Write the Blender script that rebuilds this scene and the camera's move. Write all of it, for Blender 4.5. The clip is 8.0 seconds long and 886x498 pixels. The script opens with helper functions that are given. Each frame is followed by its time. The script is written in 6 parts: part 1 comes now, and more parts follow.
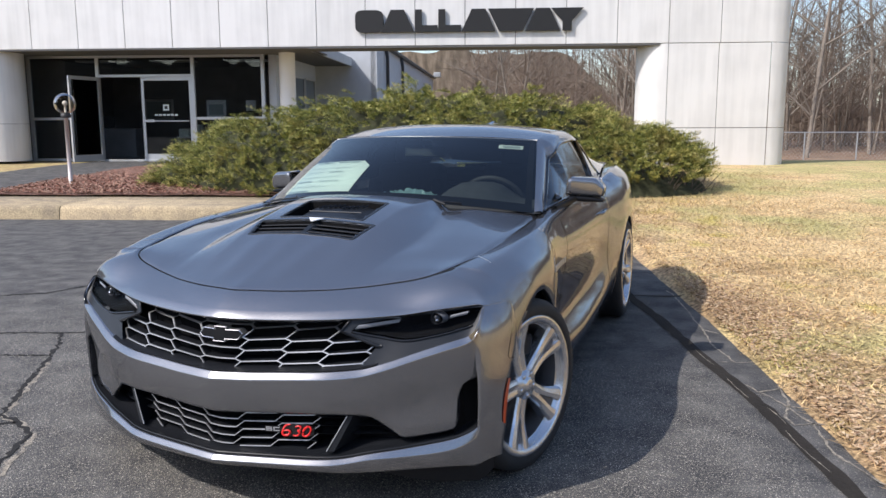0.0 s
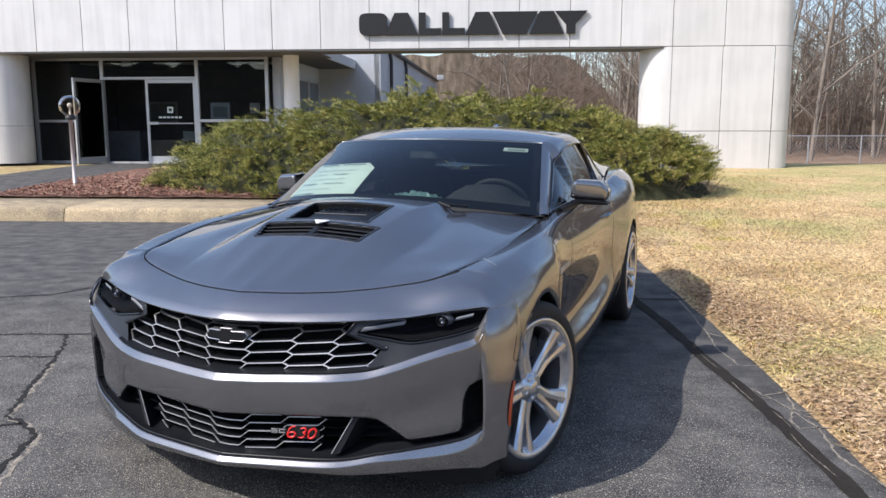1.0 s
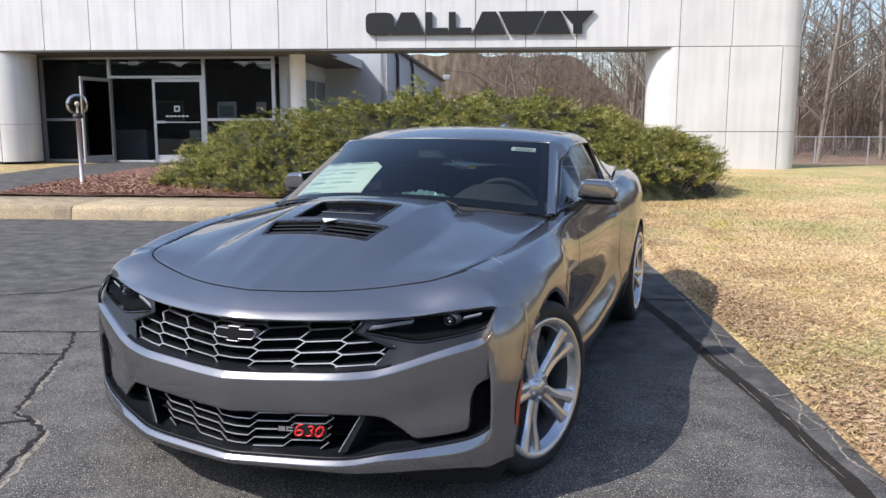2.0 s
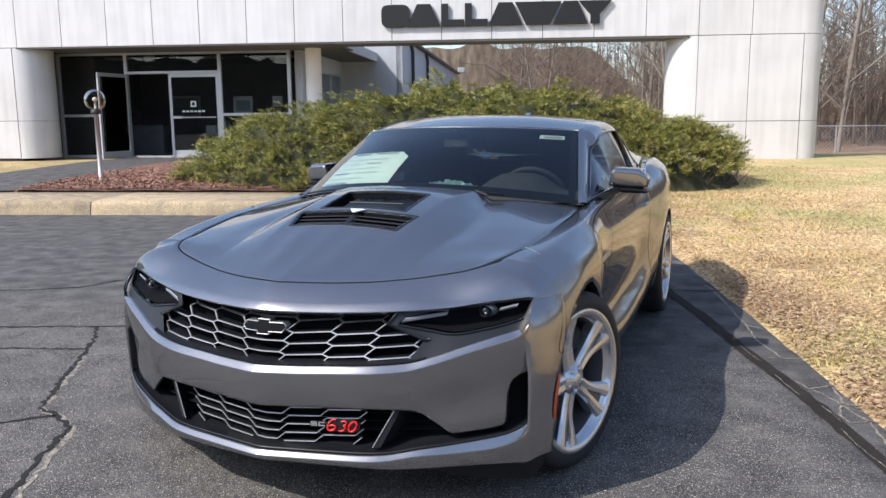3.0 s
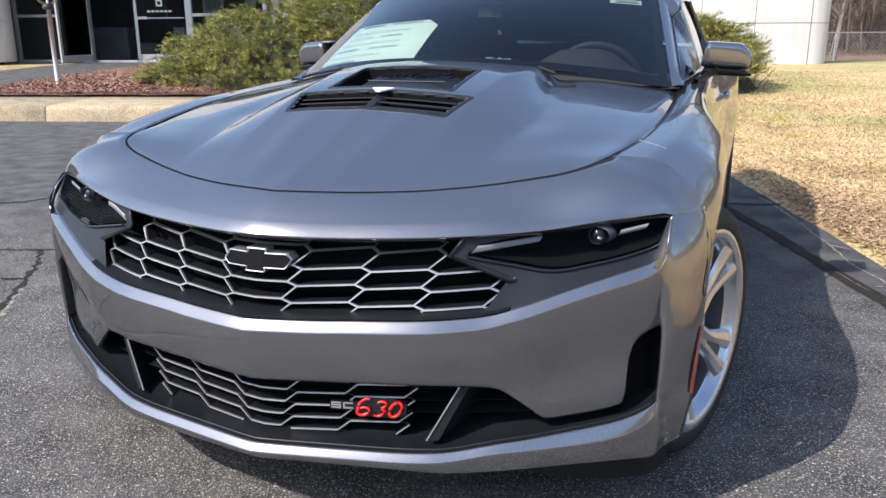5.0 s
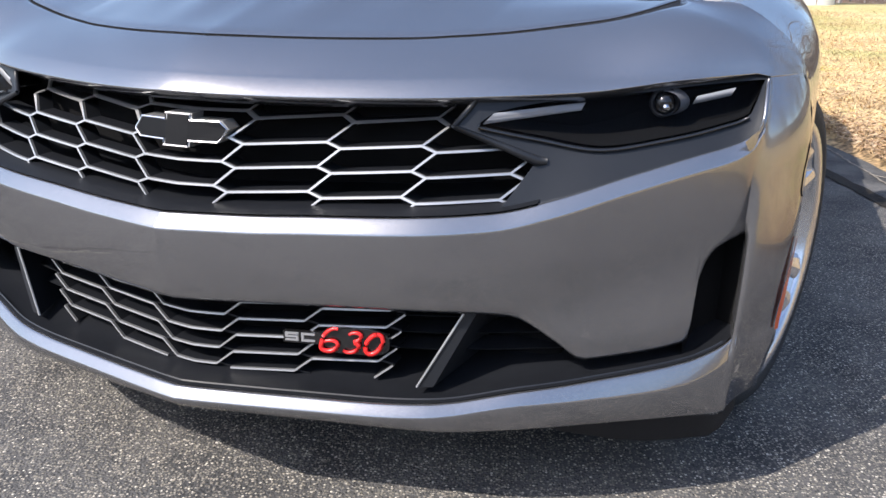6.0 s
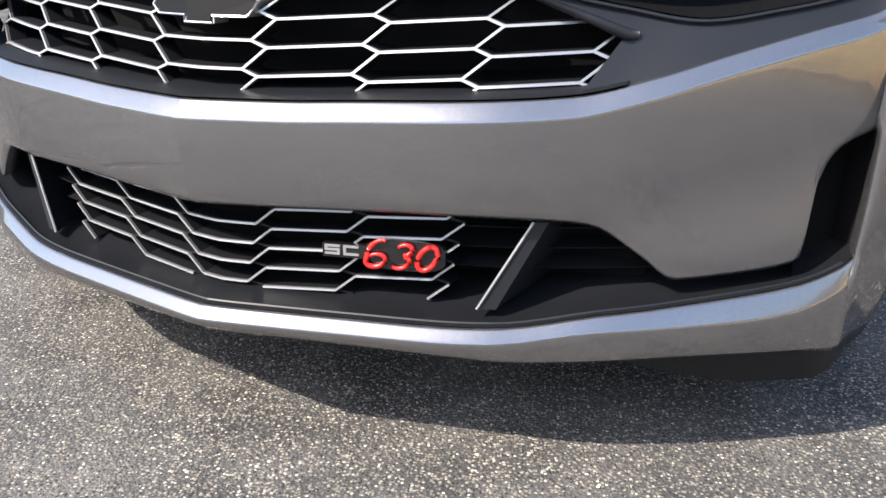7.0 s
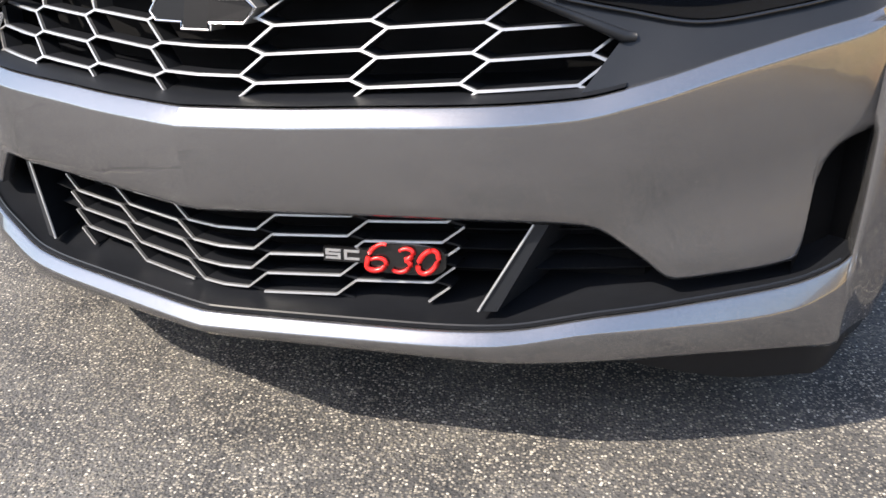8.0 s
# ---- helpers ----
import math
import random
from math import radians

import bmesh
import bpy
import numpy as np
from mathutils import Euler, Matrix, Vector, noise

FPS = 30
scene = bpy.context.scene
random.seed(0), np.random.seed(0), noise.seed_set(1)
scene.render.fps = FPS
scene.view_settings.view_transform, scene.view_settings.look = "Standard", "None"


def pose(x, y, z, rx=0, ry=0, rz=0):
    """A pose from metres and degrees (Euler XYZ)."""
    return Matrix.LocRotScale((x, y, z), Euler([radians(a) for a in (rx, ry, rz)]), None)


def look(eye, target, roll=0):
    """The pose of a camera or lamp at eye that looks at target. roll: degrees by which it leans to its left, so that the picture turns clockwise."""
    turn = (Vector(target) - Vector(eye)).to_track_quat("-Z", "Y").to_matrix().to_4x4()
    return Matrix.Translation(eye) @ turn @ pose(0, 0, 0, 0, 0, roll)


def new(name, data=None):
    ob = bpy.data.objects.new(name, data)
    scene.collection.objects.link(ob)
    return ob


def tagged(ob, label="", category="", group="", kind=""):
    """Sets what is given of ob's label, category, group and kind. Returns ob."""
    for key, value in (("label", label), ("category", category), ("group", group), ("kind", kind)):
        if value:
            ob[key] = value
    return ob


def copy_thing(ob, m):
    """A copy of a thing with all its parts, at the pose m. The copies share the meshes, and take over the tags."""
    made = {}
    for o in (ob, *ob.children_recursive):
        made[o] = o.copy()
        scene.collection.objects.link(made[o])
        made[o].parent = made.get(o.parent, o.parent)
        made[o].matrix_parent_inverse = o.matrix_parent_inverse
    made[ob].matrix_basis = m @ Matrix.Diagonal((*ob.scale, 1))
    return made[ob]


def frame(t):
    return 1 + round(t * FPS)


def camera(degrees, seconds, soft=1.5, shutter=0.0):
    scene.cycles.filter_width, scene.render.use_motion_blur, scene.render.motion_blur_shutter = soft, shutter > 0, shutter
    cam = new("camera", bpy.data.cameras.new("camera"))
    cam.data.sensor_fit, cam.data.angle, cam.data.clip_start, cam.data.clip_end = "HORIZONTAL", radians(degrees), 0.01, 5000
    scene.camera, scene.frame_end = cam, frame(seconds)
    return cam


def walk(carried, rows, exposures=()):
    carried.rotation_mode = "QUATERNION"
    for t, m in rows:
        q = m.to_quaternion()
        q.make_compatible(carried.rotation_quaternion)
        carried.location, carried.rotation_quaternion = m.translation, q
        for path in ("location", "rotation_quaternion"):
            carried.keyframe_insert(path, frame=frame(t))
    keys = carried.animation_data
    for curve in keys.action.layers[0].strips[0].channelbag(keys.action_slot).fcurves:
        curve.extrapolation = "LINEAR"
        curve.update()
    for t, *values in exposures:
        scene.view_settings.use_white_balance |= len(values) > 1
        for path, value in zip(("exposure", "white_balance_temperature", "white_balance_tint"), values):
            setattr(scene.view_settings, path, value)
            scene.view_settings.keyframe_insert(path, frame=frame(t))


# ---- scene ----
cam = camera(58.0, 8.0)
METRES, EYE, TILT, LEAN, TURN = 2.982, 1.5, 0.0, 0.0, 0.0
PATH = [
    (0, (1.677, -2.998, 1.4), (0.998, -1.143, 1.087), -0.2),
    (0.5, (1.673, -3.006, 1.397), (0.992, -1.151, 1.089), -0.2),
    (1, (1.669, -3.004, 1.399), (0.983, -1.151, 1.093), -0.1),
    (2.5, (1.637, -3.007, 1.388), (0.927, -1.163, 1.08), -0.0),
    (3, (1.567, -2.957, 1.369), (0.835, -1.124, 1.047), -0.5),
    (3.5, (1.457, -2.764, 1.332), (0.712, -0.944, 0.967), -0.7),
    (4, (1.332, -2.56, 1.286), (0.567, -0.761, 0.862), -0.1),
    (4.2, (1.262, -2.484, 1.263), (0.501, -0.689, 0.819), 0.1),
    (5.3, (0.912, -2.049, 1.1), (0.284, -0.236, 0.534), 0.0),
    (5.5, (0.88, -1.964, 1.045), (0.265, -0.154, 0.456), 0.4),
    (6, (0.809, -1.74, 0.908), (0.182, 0.043, 0.254), 0.9),
    (6.5, (0.757, -1.639, 0.796), (0.073, 0.102, 0.088), 0.9),
    (7, (0.734, -1.61, 0.752), (0.014, 0.109, 0.026), 0.3),
    (7.5, (0.73, -1.607, 0.758), (0.01, 0.106, 0.017), -0.1),
    (8, (0.728, -1.609, 0.771), (0.019, 0.104, 0.021), -0.5),
]
EXPOSURES = [(0, 0.58, 6300, 13), (4.2, 0.76, 6300, 13), (5.3, 0.93, 6300, 13), (6.0, 1.14, 6450, 13), (6.6, 1.40, 6700, 12), (7.0, 1.47, 6850, 12), (8, 1.42, 7000, 12)]
walk(cam, [(t, look(eye, target, roll)) for t, eye, target, roll in PATH], EXPOSURES)

# ---- light and sky ----
SUN_WAY = Vector((0.62, 0.82, -1.02)).normalized()
world = bpy.data.worlds.new("sky")
scene.world = world
world.use_nodes = True
wn = world.node_tree.nodes
sky = wn.new("ShaderNodeTexSky")
sky.sky_type = "NISHITA"
sky.sun_disc = False
sky.sun_elevation = math.asin(-SUN_WAY.z)
sky.sun_rotation = math.atan2(-SUN_WAY.x, -SUN_WAY.y)
sky.air_density, sky.dust_density, sky.ozone_density = 1.0, 1.4, 1.0
world.node_tree.links.new(sky.outputs[0], wn["Background"].inputs[0])
wn["Background"].inputs[1].default_value = 0.15
sun_data = bpy.data.lights.new("sun", "SUN")
sun_data.energy, sun_data.angle, sun_data.color = 3.1, radians(0.53), (1.0, 0.95, 0.87)
sun = new("sun", sun_data)
sun.matrix_world = Matrix.Translation((0, 0, 20)) @ SUN_WAY.to_track_quat("-Z", "Y").to_matrix().to_4x4()



# ---- materials ----
def material(name, color, rough=0.6, metal=0.0, coat=0.0, bump=0.0, scale=40.0, vary=0.0, spec=0.5):
    """A principled surface with fine grain, a slow tone change and relief."""
    m = bpy.data.materials.new(name)
    m.use_nodes = True
    n, l = m.node_tree.nodes, m.node_tree.links
    b = n["Principled BSDF"]
    b.inputs["Base Color"].default_value = (*color, 1)
    b.inputs["Roughness"].default_value = rough
    b.inputs["Metallic"].default_value = metal
    b.inputs["Coat Weight"].default_value = coat
    b.inputs["Coat Roughness"].default_value = 0.03
    b.inputs["Specular IOR Level"].default_value = spec
    co = n.new("ShaderNodeTexCoord")
    if vary:
        fine, wide = n.new("ShaderNodeTexNoise"), n.new("ShaderNodeTexNoise")
        fine.inputs["Scale"].default_value, wide.inputs["Scale"].default_value = scale, scale / 14
        fine.inputs["Detail"].default_value = 6
        mix = n.new("ShaderNodeMath")
        mix.operation = "ADD"
        ramp = n.new("ShaderNodeMapRange")
        ramp.inputs[1].default_value, ramp.inputs[2].default_value = 0.6, 1.4
        ramp.inputs[3].default_value, ramp.inputs[4].default_value = 1 - vary, 1 + vary
        hsv = n.new("ShaderNodeHueSaturation")
        hsv.inputs["Color"].default_value = (*color, 1)
        for t in (fine, wide):
            l.new(co.outputs["Object"], t.inputs["Vector"])
        l.new(fine.outputs["Fac"], mix.inputs[0])
        l.new(wide.outputs["Fac"], mix.inputs[1])
        l.new(mix.outputs[0], ramp.inputs[0])
        l.new(ramp.outputs[0], hsv.inputs["Value"])
        l.new(hsv.outputs[0], b.inputs["Base Color"])
    if bump:
        tex, bp = n.new("ShaderNodeTexNoise"), n.new("ShaderNodeBump")
        tex.inputs["Scale"].default_value, tex.inputs["Detail"].default_value = scale, 5
        bp.inputs["Strength"].default_value, bp.inputs["Distance"].default_value = bump, 0.01
        l.new(co.outputs["Object"], tex.inputs["Vector"])
        l.new(tex.outputs["Fac"], bp.inputs["Height"])
        l.new(bp.outputs[0], b.inputs["Normal"])
    return m


def glass_material(name, tint, rough=0.0, ior=1.5, gain=1.0):
    """A thin pane: clear tinted body with a Fresnel gloss."""
    m = bpy.data.materials.new(name)
    m.use_nodes = True
    n, l = m.node_tree.nodes, m.node_tree.links
    n.remove(n["Principled BSDF"])
    clear, gloss, mix = n.new("ShaderNodeBsdfTransparent"), n.new("ShaderNodeBsdfGlossy"), n.new("ShaderNodeMixShader")
    fr = n.new("ShaderNodeFresnel")
    fr.inputs[0].default_value = ior
    clear.inputs[0].default_value = (*tint, 1)
    gloss.inputs["Roughness"].default_value = rough
    gl = n.new("ShaderNodeMath")
    gl.operation = "MULTIPLY"
    gl.inputs[1].default_value = gain
    l.new(fr.outputs[0], gl.inputs[0])
    l.new(gl.outputs[0], mix.inputs[0])
    l.new(clear.outputs[0], mix.inputs[1])
    l.new(gloss.outputs[0], mix.inputs[2])
    l.new(mix.outputs[0], n["Material Output"].inputs[0])
    return m


def paint_material():
    """Dark grey metallic paint: flakes under a clear coat, faint dust."""
    m = material("car_paint", (0.275, 0.277, 0.29), 0.25, 0.88, 1.0)
    n, l = m.node_tree.nodes, m.node_tree.links
    b = n["Principled BSDF"]
    b.inputs["Coat IOR"].default_value = 1.62
    b.inputs["Specular Tint"].default_value = (0.3, 0.3, 0.32, 1)
    co = n["Texture Coordinate"]
    flake = n.new("ShaderNodeTexVoronoi")
    flake.inputs["Scale"].default_value = 900
    l.new(co.outputs["Object"], flake.inputs["Vector"])
    hsv = n.new("ShaderNodeHueSaturation")
    hsv.inputs["Color"].default_value = (0.275, 0.277, 0.29, 1)
    mr = n.new("ShaderNodeMapRange")
    mr.inputs[3].default_value, mr.inputs[4].default_value = 0.88, 1.13
    sep = n.new("ShaderNodeSeparateColor")
    l.new(flake.outputs["Color"], sep.inputs[0])
    l.new(sep.outputs[0], mr.inputs[0])
    l.new(mr.outputs[0], hsv.inputs["Value"])
    l.new(hsv.outputs[0], b.inputs["Base Color"])
    dust = n.new("ShaderNodeTexNoise")
    dust.inputs["Scale"].default_value, dust.inputs["Detail"].default_value = 7, 8
    dm = n.new("ShaderNodeMapRange")
    dm.inputs[1].default_value, dm.inputs[2].default_value = 0.35, 0.75
    dm.inputs[3].default_value, dm.inputs[4].default_value = 0.004, 0.018
    l.new(co.outputs["Object"], dust.inputs["Vector"])
    l.new(dust.outputs["Fac"], dm.inputs[0])
    l.new(dm.outputs[0], b.inputs["Coat Roughness"])
    return m


def asphalt_material():
    """Worn dark asphalt with pale stone chips."""
    m = material("asphalt", (0.05, 0.05, 0.053), 0.85)
    n, l = m.node_tree.nodes, m.node_tree.links
    b, co = n["Principled BSDF"], n["Texture Coordinate"]
    chips, big, tone, grit = (n.new("ShaderNodeTexVoronoi"), n.new("ShaderNodeTexNoise"), n.new("ShaderNodeTexNoise"), n.new("ShaderNodeTexNoise"))
    chips.inputs["Scale"].default_value = 190
    big.inputs["Scale"].default_value, big.inputs["Detail"].default_value = 0.9, 6
    tone.inputs["Scale"].default_value, tone.inputs["Detail"].default_value = 5, 7
    grit.inputs["Scale"].default_value, grit.inputs["Detail"].default_value = 260, 3
    for t in (chips, big, tone, grit):
        l.new(co.outputs["Object"], t.inputs["Vector"])
    sep = n.new("ShaderNodeSeparateColor")
    l.new(chips.outputs["Color"], sep.inputs[0])
    base = n.new("ShaderNodeValToRGB")
    base.color_ramp.elements[0].position, base.color_ramp.elements[0].color = 0.36, (0.034, 0.034, 0.036, 1)
    base.color_ramp.elements[1].position, base.color_ramp.elements[1].color = 0.68, (0.118, 0.113, 0.107, 1)
    l.new(tone.outputs["Fac"], base.inputs[0])
    stone = n.new("ShaderNodeValToRGB")
    stone.color_ramp.interpolation = "CONSTANT"
    el = stone.color_ramp.elements
    el[0].position, el[0].color = 0.0, (0.03, 0.03, 0.031, 1)
    el[1].position, el[1].color = 0.96, (0.62, 0.57, 0.48, 1)
    for pos, col in ((0.2, (0.09, 0.085, 0.078, 1)), (0.42, (0.155, 0.142, 0.12, 1)), (0.66, (0.235, 0.211, 0.172, 1)), (0.86, (0.35, 0.316, 0.26, 1))):
        el.new(pos).color = col
    l.new(sep.outputs[0], stone.inputs[0])
    inside = n.new("ShaderNodeMapRange")
    inside.inputs[1].default_value, inside.inputs[2].default_value = 0.40, 0.54
    inside.inputs[3].default_value, inside.inputs[4].default_value = 1.0, 0.0
    l.new(chips.outputs["Distance"], inside.inputs[0])
    # the binder has worn off towards the lane and on the old side; the strip by the lawn is still sealed
    place, drift, old, worn = n.new("ShaderNodeSeparateXYZ"), n.new("ShaderNodeMath"), n.new("ShaderNodeMapRange"), n.new("ShaderNodeMapRange")
    l.new(co.outputs["Object"], place.inputs[0])
    old.inputs[1].default_value, old.inputs[2].default_value, old.inputs[3].default_value, old.inputs[4].default_value = -6.2, -4.6, -1.1, 0.0
    l.new(place.outputs["X"], old.inputs[0])
    drift.operation = "MULTIPLY_ADD"
    drift.inputs[1].default_value = 2.2
    l.new(big.outputs["Fac"], drift.inputs[0])
    l.new(place.outputs["Y"], drift.inputs[2])
    shift = n.new("ShaderNodeMath")
    l.new(drift.outputs[0], shift.inputs[0])
    l.new(old.outputs[0], shift.inputs[1])
    worn.inputs[1].default_value, worn.inputs[2].default_value = -14.6, -13.2
    worn.inputs[3].default_value, worn.inputs[4].default_value = 1.0, 0.3
    l.new(shift.outputs[0], worn.inputs[0])
    seal, kept = n.new("ShaderNodeMapRange"), n.new("ShaderNodeMath")
    seal.inputs[1].default_value, seal.inputs[2].default_value, seal.inputs[3].default_value, seal.inputs[4].default_value = -2.78, -2.66, 1.0, 0.45
    l.new(place.outputs["X"], seal.inputs[0])
    kept.operation = "MULTIPLY"
    l.new(worn.outputs[0], kept.inputs[0])
    l.new(seal.outputs[0], kept.inputs[1])
    fac = n.new("ShaderNodeMath")
    fac.operation = "MULTIPLY"
    l.new(inside.outputs[0], fac.inputs[0])
    l.new(kept.outputs[0], fac.inputs[1])
    mix = n.new("ShaderNodeMix")
    mix.data_type = "RGBA"
    l.new(fac.outputs[0], mix.inputs["Factor"])
    l.new(base.outputs[0], mix.inputs["A"])
    l.new(stone.outputs[0], mix.inputs["B"])
    # larger bare stones, in drifts, and a few big pale ones everywhere
    clump, drifted = n.new("ShaderNodeTexNoise"), n.new("ShaderNodeMapRange")
    clump.inputs["Scale"].default_value, clump.inputs["Detail"].default_value = 2.4, 5
    l.new(co.outputs["Object"], clump.inputs["Vector"])
    drifted.inputs[1].default_value, drifted.inputs[2].default_value, drifted.inputs[3].default_value = 0.42, 0.60, 0.22
    l.new(clump.outputs["Fac"], drifted.inputs[0])
    below = mix.outputs["Result"]
    for size, share, heart, dull, pale in ((135, 0.68, 0.36, (0.19, 0.174, 0.15), (0.50, 0.455, 0.385)), (72, 0.82, 0.24, (0.32, 0.295, 0.255), (0.70, 0.65, 0.565))):
        peb, psep, tint, bare = n.new("ShaderNodeTexVoronoi"), n.new("ShaderNodeSeparateColor"), n.new("ShaderNodeValToRGB"), n.new("ShaderNodeMix")
        pick, core = n.new("ShaderNodeMapRange"), n.new("ShaderNodeMapRange")
        peb.inputs["Scale"].default_value = size
        l.new(co.outputs["Object"], peb.inputs["Vector"])
        l.new(peb.outputs["Color"], psep.inputs[0])
        pick.inputs[1].default_value, pick.inputs[2].default_value = share, share + .03
        l.new(psep.outputs[1], pick.inputs[0])
        core.inputs[1].default_value, core.inputs[2].default_value, core.inputs[3].default_value, core.inputs[4].default_value = heart - .06, heart, 1.0, 0.0
        l.new(peb.outputs["Distance"], core.inputs[0])
        last = pick.outputs[0]
        for sock in (core.outputs[0], drifted.outputs[0], kept.outputs[0]):
            q = n.new("ShaderNodeMath")
            q.operation = "MULTIPLY"
            l.new(last, q.inputs[0])
            l.new(sock, q.inputs[1])
            last = q.outputs[0]
        tint.color_ramp.elements[0].color, tint.color_ramp.elements[1].color = (*dull, 1), (*pale, 1)
        l.new(psep.outputs[0], tint.inputs[0])
        bare.data_type = "RGBA"
        l.new(last, bare.inputs["Factor"])
        l.new(below, bare.inputs["A"])
        l.new(tint.outputs[0], bare.inputs["B"])
        below = bare.outputs["Result"]
    l.new(below, b.inputs["Base Color"])
    hsum = n.new("ShaderNodeMath")
    hsum.operation = "SUBTRACT"
    l.new(grit.outputs["Fac"], hsum.inputs[0])
    l.new(chips.outputs["Distance"], hsum.inputs[1])
    bp = n.new("ShaderNodeBump")
    bp.inputs["Strength"].default_value, bp.inputs["Distance"].default_value = 0.5, 0.006
    l.new(hsum.outputs[0], bp.inputs["Height"])
    l.new(bp.outputs[0], b.inputs["Normal"])
    return m


def patchy_material(name, cols, scales, rough=0.95, bump=0.6, dist=0.02, tone=(0.6, 1.4)):
    """Two noises that blend three tones: grass, earth, leaves, concrete."""
    m = material(name, cols[0], rough)
    n, l = m.node_tree.nodes, m.node_tree.links
    b, co = n["Principled BSDF"], n["Texture Coordinate"]
    a, c, d = (n.new("ShaderNodeTexNoise") for _ in range(3))
    for t, s in ((a, scales[0]), (c, scales[1]), (d, scales[2])):
        t.inputs["Scale"].default_value, t.inputs["Detail"].default_value = s, 7
        l.new(co.outputs["Object"], t.inputs["Vector"])
    r1, r2 = n.new("ShaderNodeMapRange"), n.new("ShaderNodeMapRange")
    for r in (r1, r2):
        r.inputs[1].default_value, r.inputs[2].default_value = 0.38, 0.62
    l.new(a.outputs["Fac"], r1.inputs[0])
    l.new(c.outputs["Fac"], r2.inputs[0])
    m1, m2 = (n.new("ShaderNodeMix") for _ in range(2))
    for q in (m1, m2):
        q.data_type = "RGBA"
    m1.inputs["A"].default_value, m1.inputs["B"].default_value = (*cols[0], 1), (*cols[1], 1)
    m2.inputs["B"].default_value = (*cols[2], 1)
    l.new(r1.outputs[0], m1.inputs["Factor"])
    l.new(m1.outputs["Result"], m2.inputs["A"])
    l.new(r2.outputs[0], m2.inputs["Factor"])
    hsv, r3 = n.new("ShaderNodeHueSaturation"), n.new("ShaderNodeMapRange")
    r3.inputs[1].default_value, r3.inputs[2].default_value = 0.3, 0.7
    r3.inputs[3].default_value, r3.inputs[4].default_value = tone
    l.new(d.outputs["Fac"], r3.inputs[0])
    l.new(r3.outputs[0], hsv.inputs["Value"])
    l.new(m2.outputs["Result"], hsv.inputs["Color"])
    l.new(hsv.outputs[0], b.inputs["Base Color"])
    bp = n.new("ShaderNodeBump")
    bp.inputs["Strength"].default_value, bp.inputs["Distance"].default_value = bump, dist
    l.new(d.outputs["Fac"], bp.inputs["Height"])
    l.new(bp.outputs[0], b.inputs["Normal"])
    return m


def island_material(name, cols, rough=0.8):
    """Tone by island: leaves, straws, chips."""
    m = material(name, cols[0], rough)
    n, l = m.node_tree.nodes, m.node_tree.links
    geo, ramp = n.new("ShaderNodeNewGeometry"), n.new("ShaderNodeValToRGB")
    ramp.color_ramp.elements[0].color = (*cols[0], 1)
    ramp.color_ramp.elements[1].color = (*cols[-1], 1)
    for i, c in enumerate(cols[1:-1]):
        ramp.color_ramp.elements.new((i + 1) / (len(cols) - 1)).color = (*c, 1)
    l.new(geo.outputs["Random Per Island"], ramp.inputs[0])
    l.new(ramp.outputs[0], n["Principled BSDF"].inputs["Base Color"])
    n["Principled BSDF"].inputs["Specular IOR Level"].default_value = 0.25
    return m


PAINT = paint_material()
BLACK = material("black_plastic", (0.0095, 0.0105, 0.013), 0.46, bump=0.1, scale=700, vary=0.15, spec=0.24)
GLOSSBLACK = material("gloss_black", (0.01, 0.01, 0.011), 0.12, coat=0.6)
DEEPBLACK = material("deep_black", (0.004, 0.004, 0.0045), 0.4, spec=0.15)
BEZEL = material("satin_bezel", (0.013, 0.0145, 0.0175), 0.40, vary=0.1, scale=30, spec=0.36)
VOIDBLACK = material("dark_cavity", (0.008, 0.008, 0.0085), 0.95, spec=0.05)
SATIN = material("satin_silver_edge", (0.44, 0.44, 0.44), 0.42, 0.85)
CHROME = material("chrome", (0.75, 0.75, 0.77), 0.12, 1.0)
ALLOY = material("alloy", (0.68, 0.69, 0.71), 0.27, 0.92, bump=0.03, scale=300, vary=0.06)
# darker than the alloy: shade inside the wheel is put into the colour
BARREL = material("shaded_wheel_metal", (0.15, 0.15, 0.157), 0.5, 0.6, vary=0.1, scale=30)
ALUMINIUM = material("door_aluminium", (0.55, 0.56, 0.57), 0.4, 0.5, vary=0.05, scale=15)
RUBBER = material("rubber", (0.022, 0.022, 0.022), 0.75, bump=0.25, scale=300, vary=0.2)
RED = material("red_enamel", (0.72, 0.02, 0.018), 0.3, coat=0.5)
WHITE = material("white_enamel", (0.8, 0.8, 0.8), 0.4)
PALEMETAL = material("pale_badge_metal", (0.55, 0.55, 0.56), 0.35, 0.7)
AMBER = material("amber_lens", (0.55, 0.07, 0.012), 0.25, coat=0.6)
LAMPWHITE = material("lamp_diffuser", (0.36, 0.36, 0.37), 0.3, coat=0.5)
LAMPGREY = material("lamp_guide", (0.2, 0.2, 0.21), 0.35, coat=0.3, vary=0.4, scale=25)
CLEAR = glass_material("clear_lens", (0.75, 0.77, 0.8), 0.0, 1.4, 0.14)
SCREEN = glass_material("windscreen_glass", (0.44, 0.52, 0.49), 0.0, 1.68)
SIDEGLASS = glass_material("tinted_glass", (0.40, 0.44, 0.45), 0.0, 1.6, 1.5)
PANE = glass_material("shop_glass", (0.66, 0.68, 0.68), 0.0, 1.55)
GLOBE = glass_material("smoked_globe", (0.78, 0.72, 0.62), 0.0, 1.25, 0.6)
LAMPPOST = material("weathered_lamp_steel", (0.50, 0.45, 0.43), 0.5, 0.35, vary=0.1, scale=20)
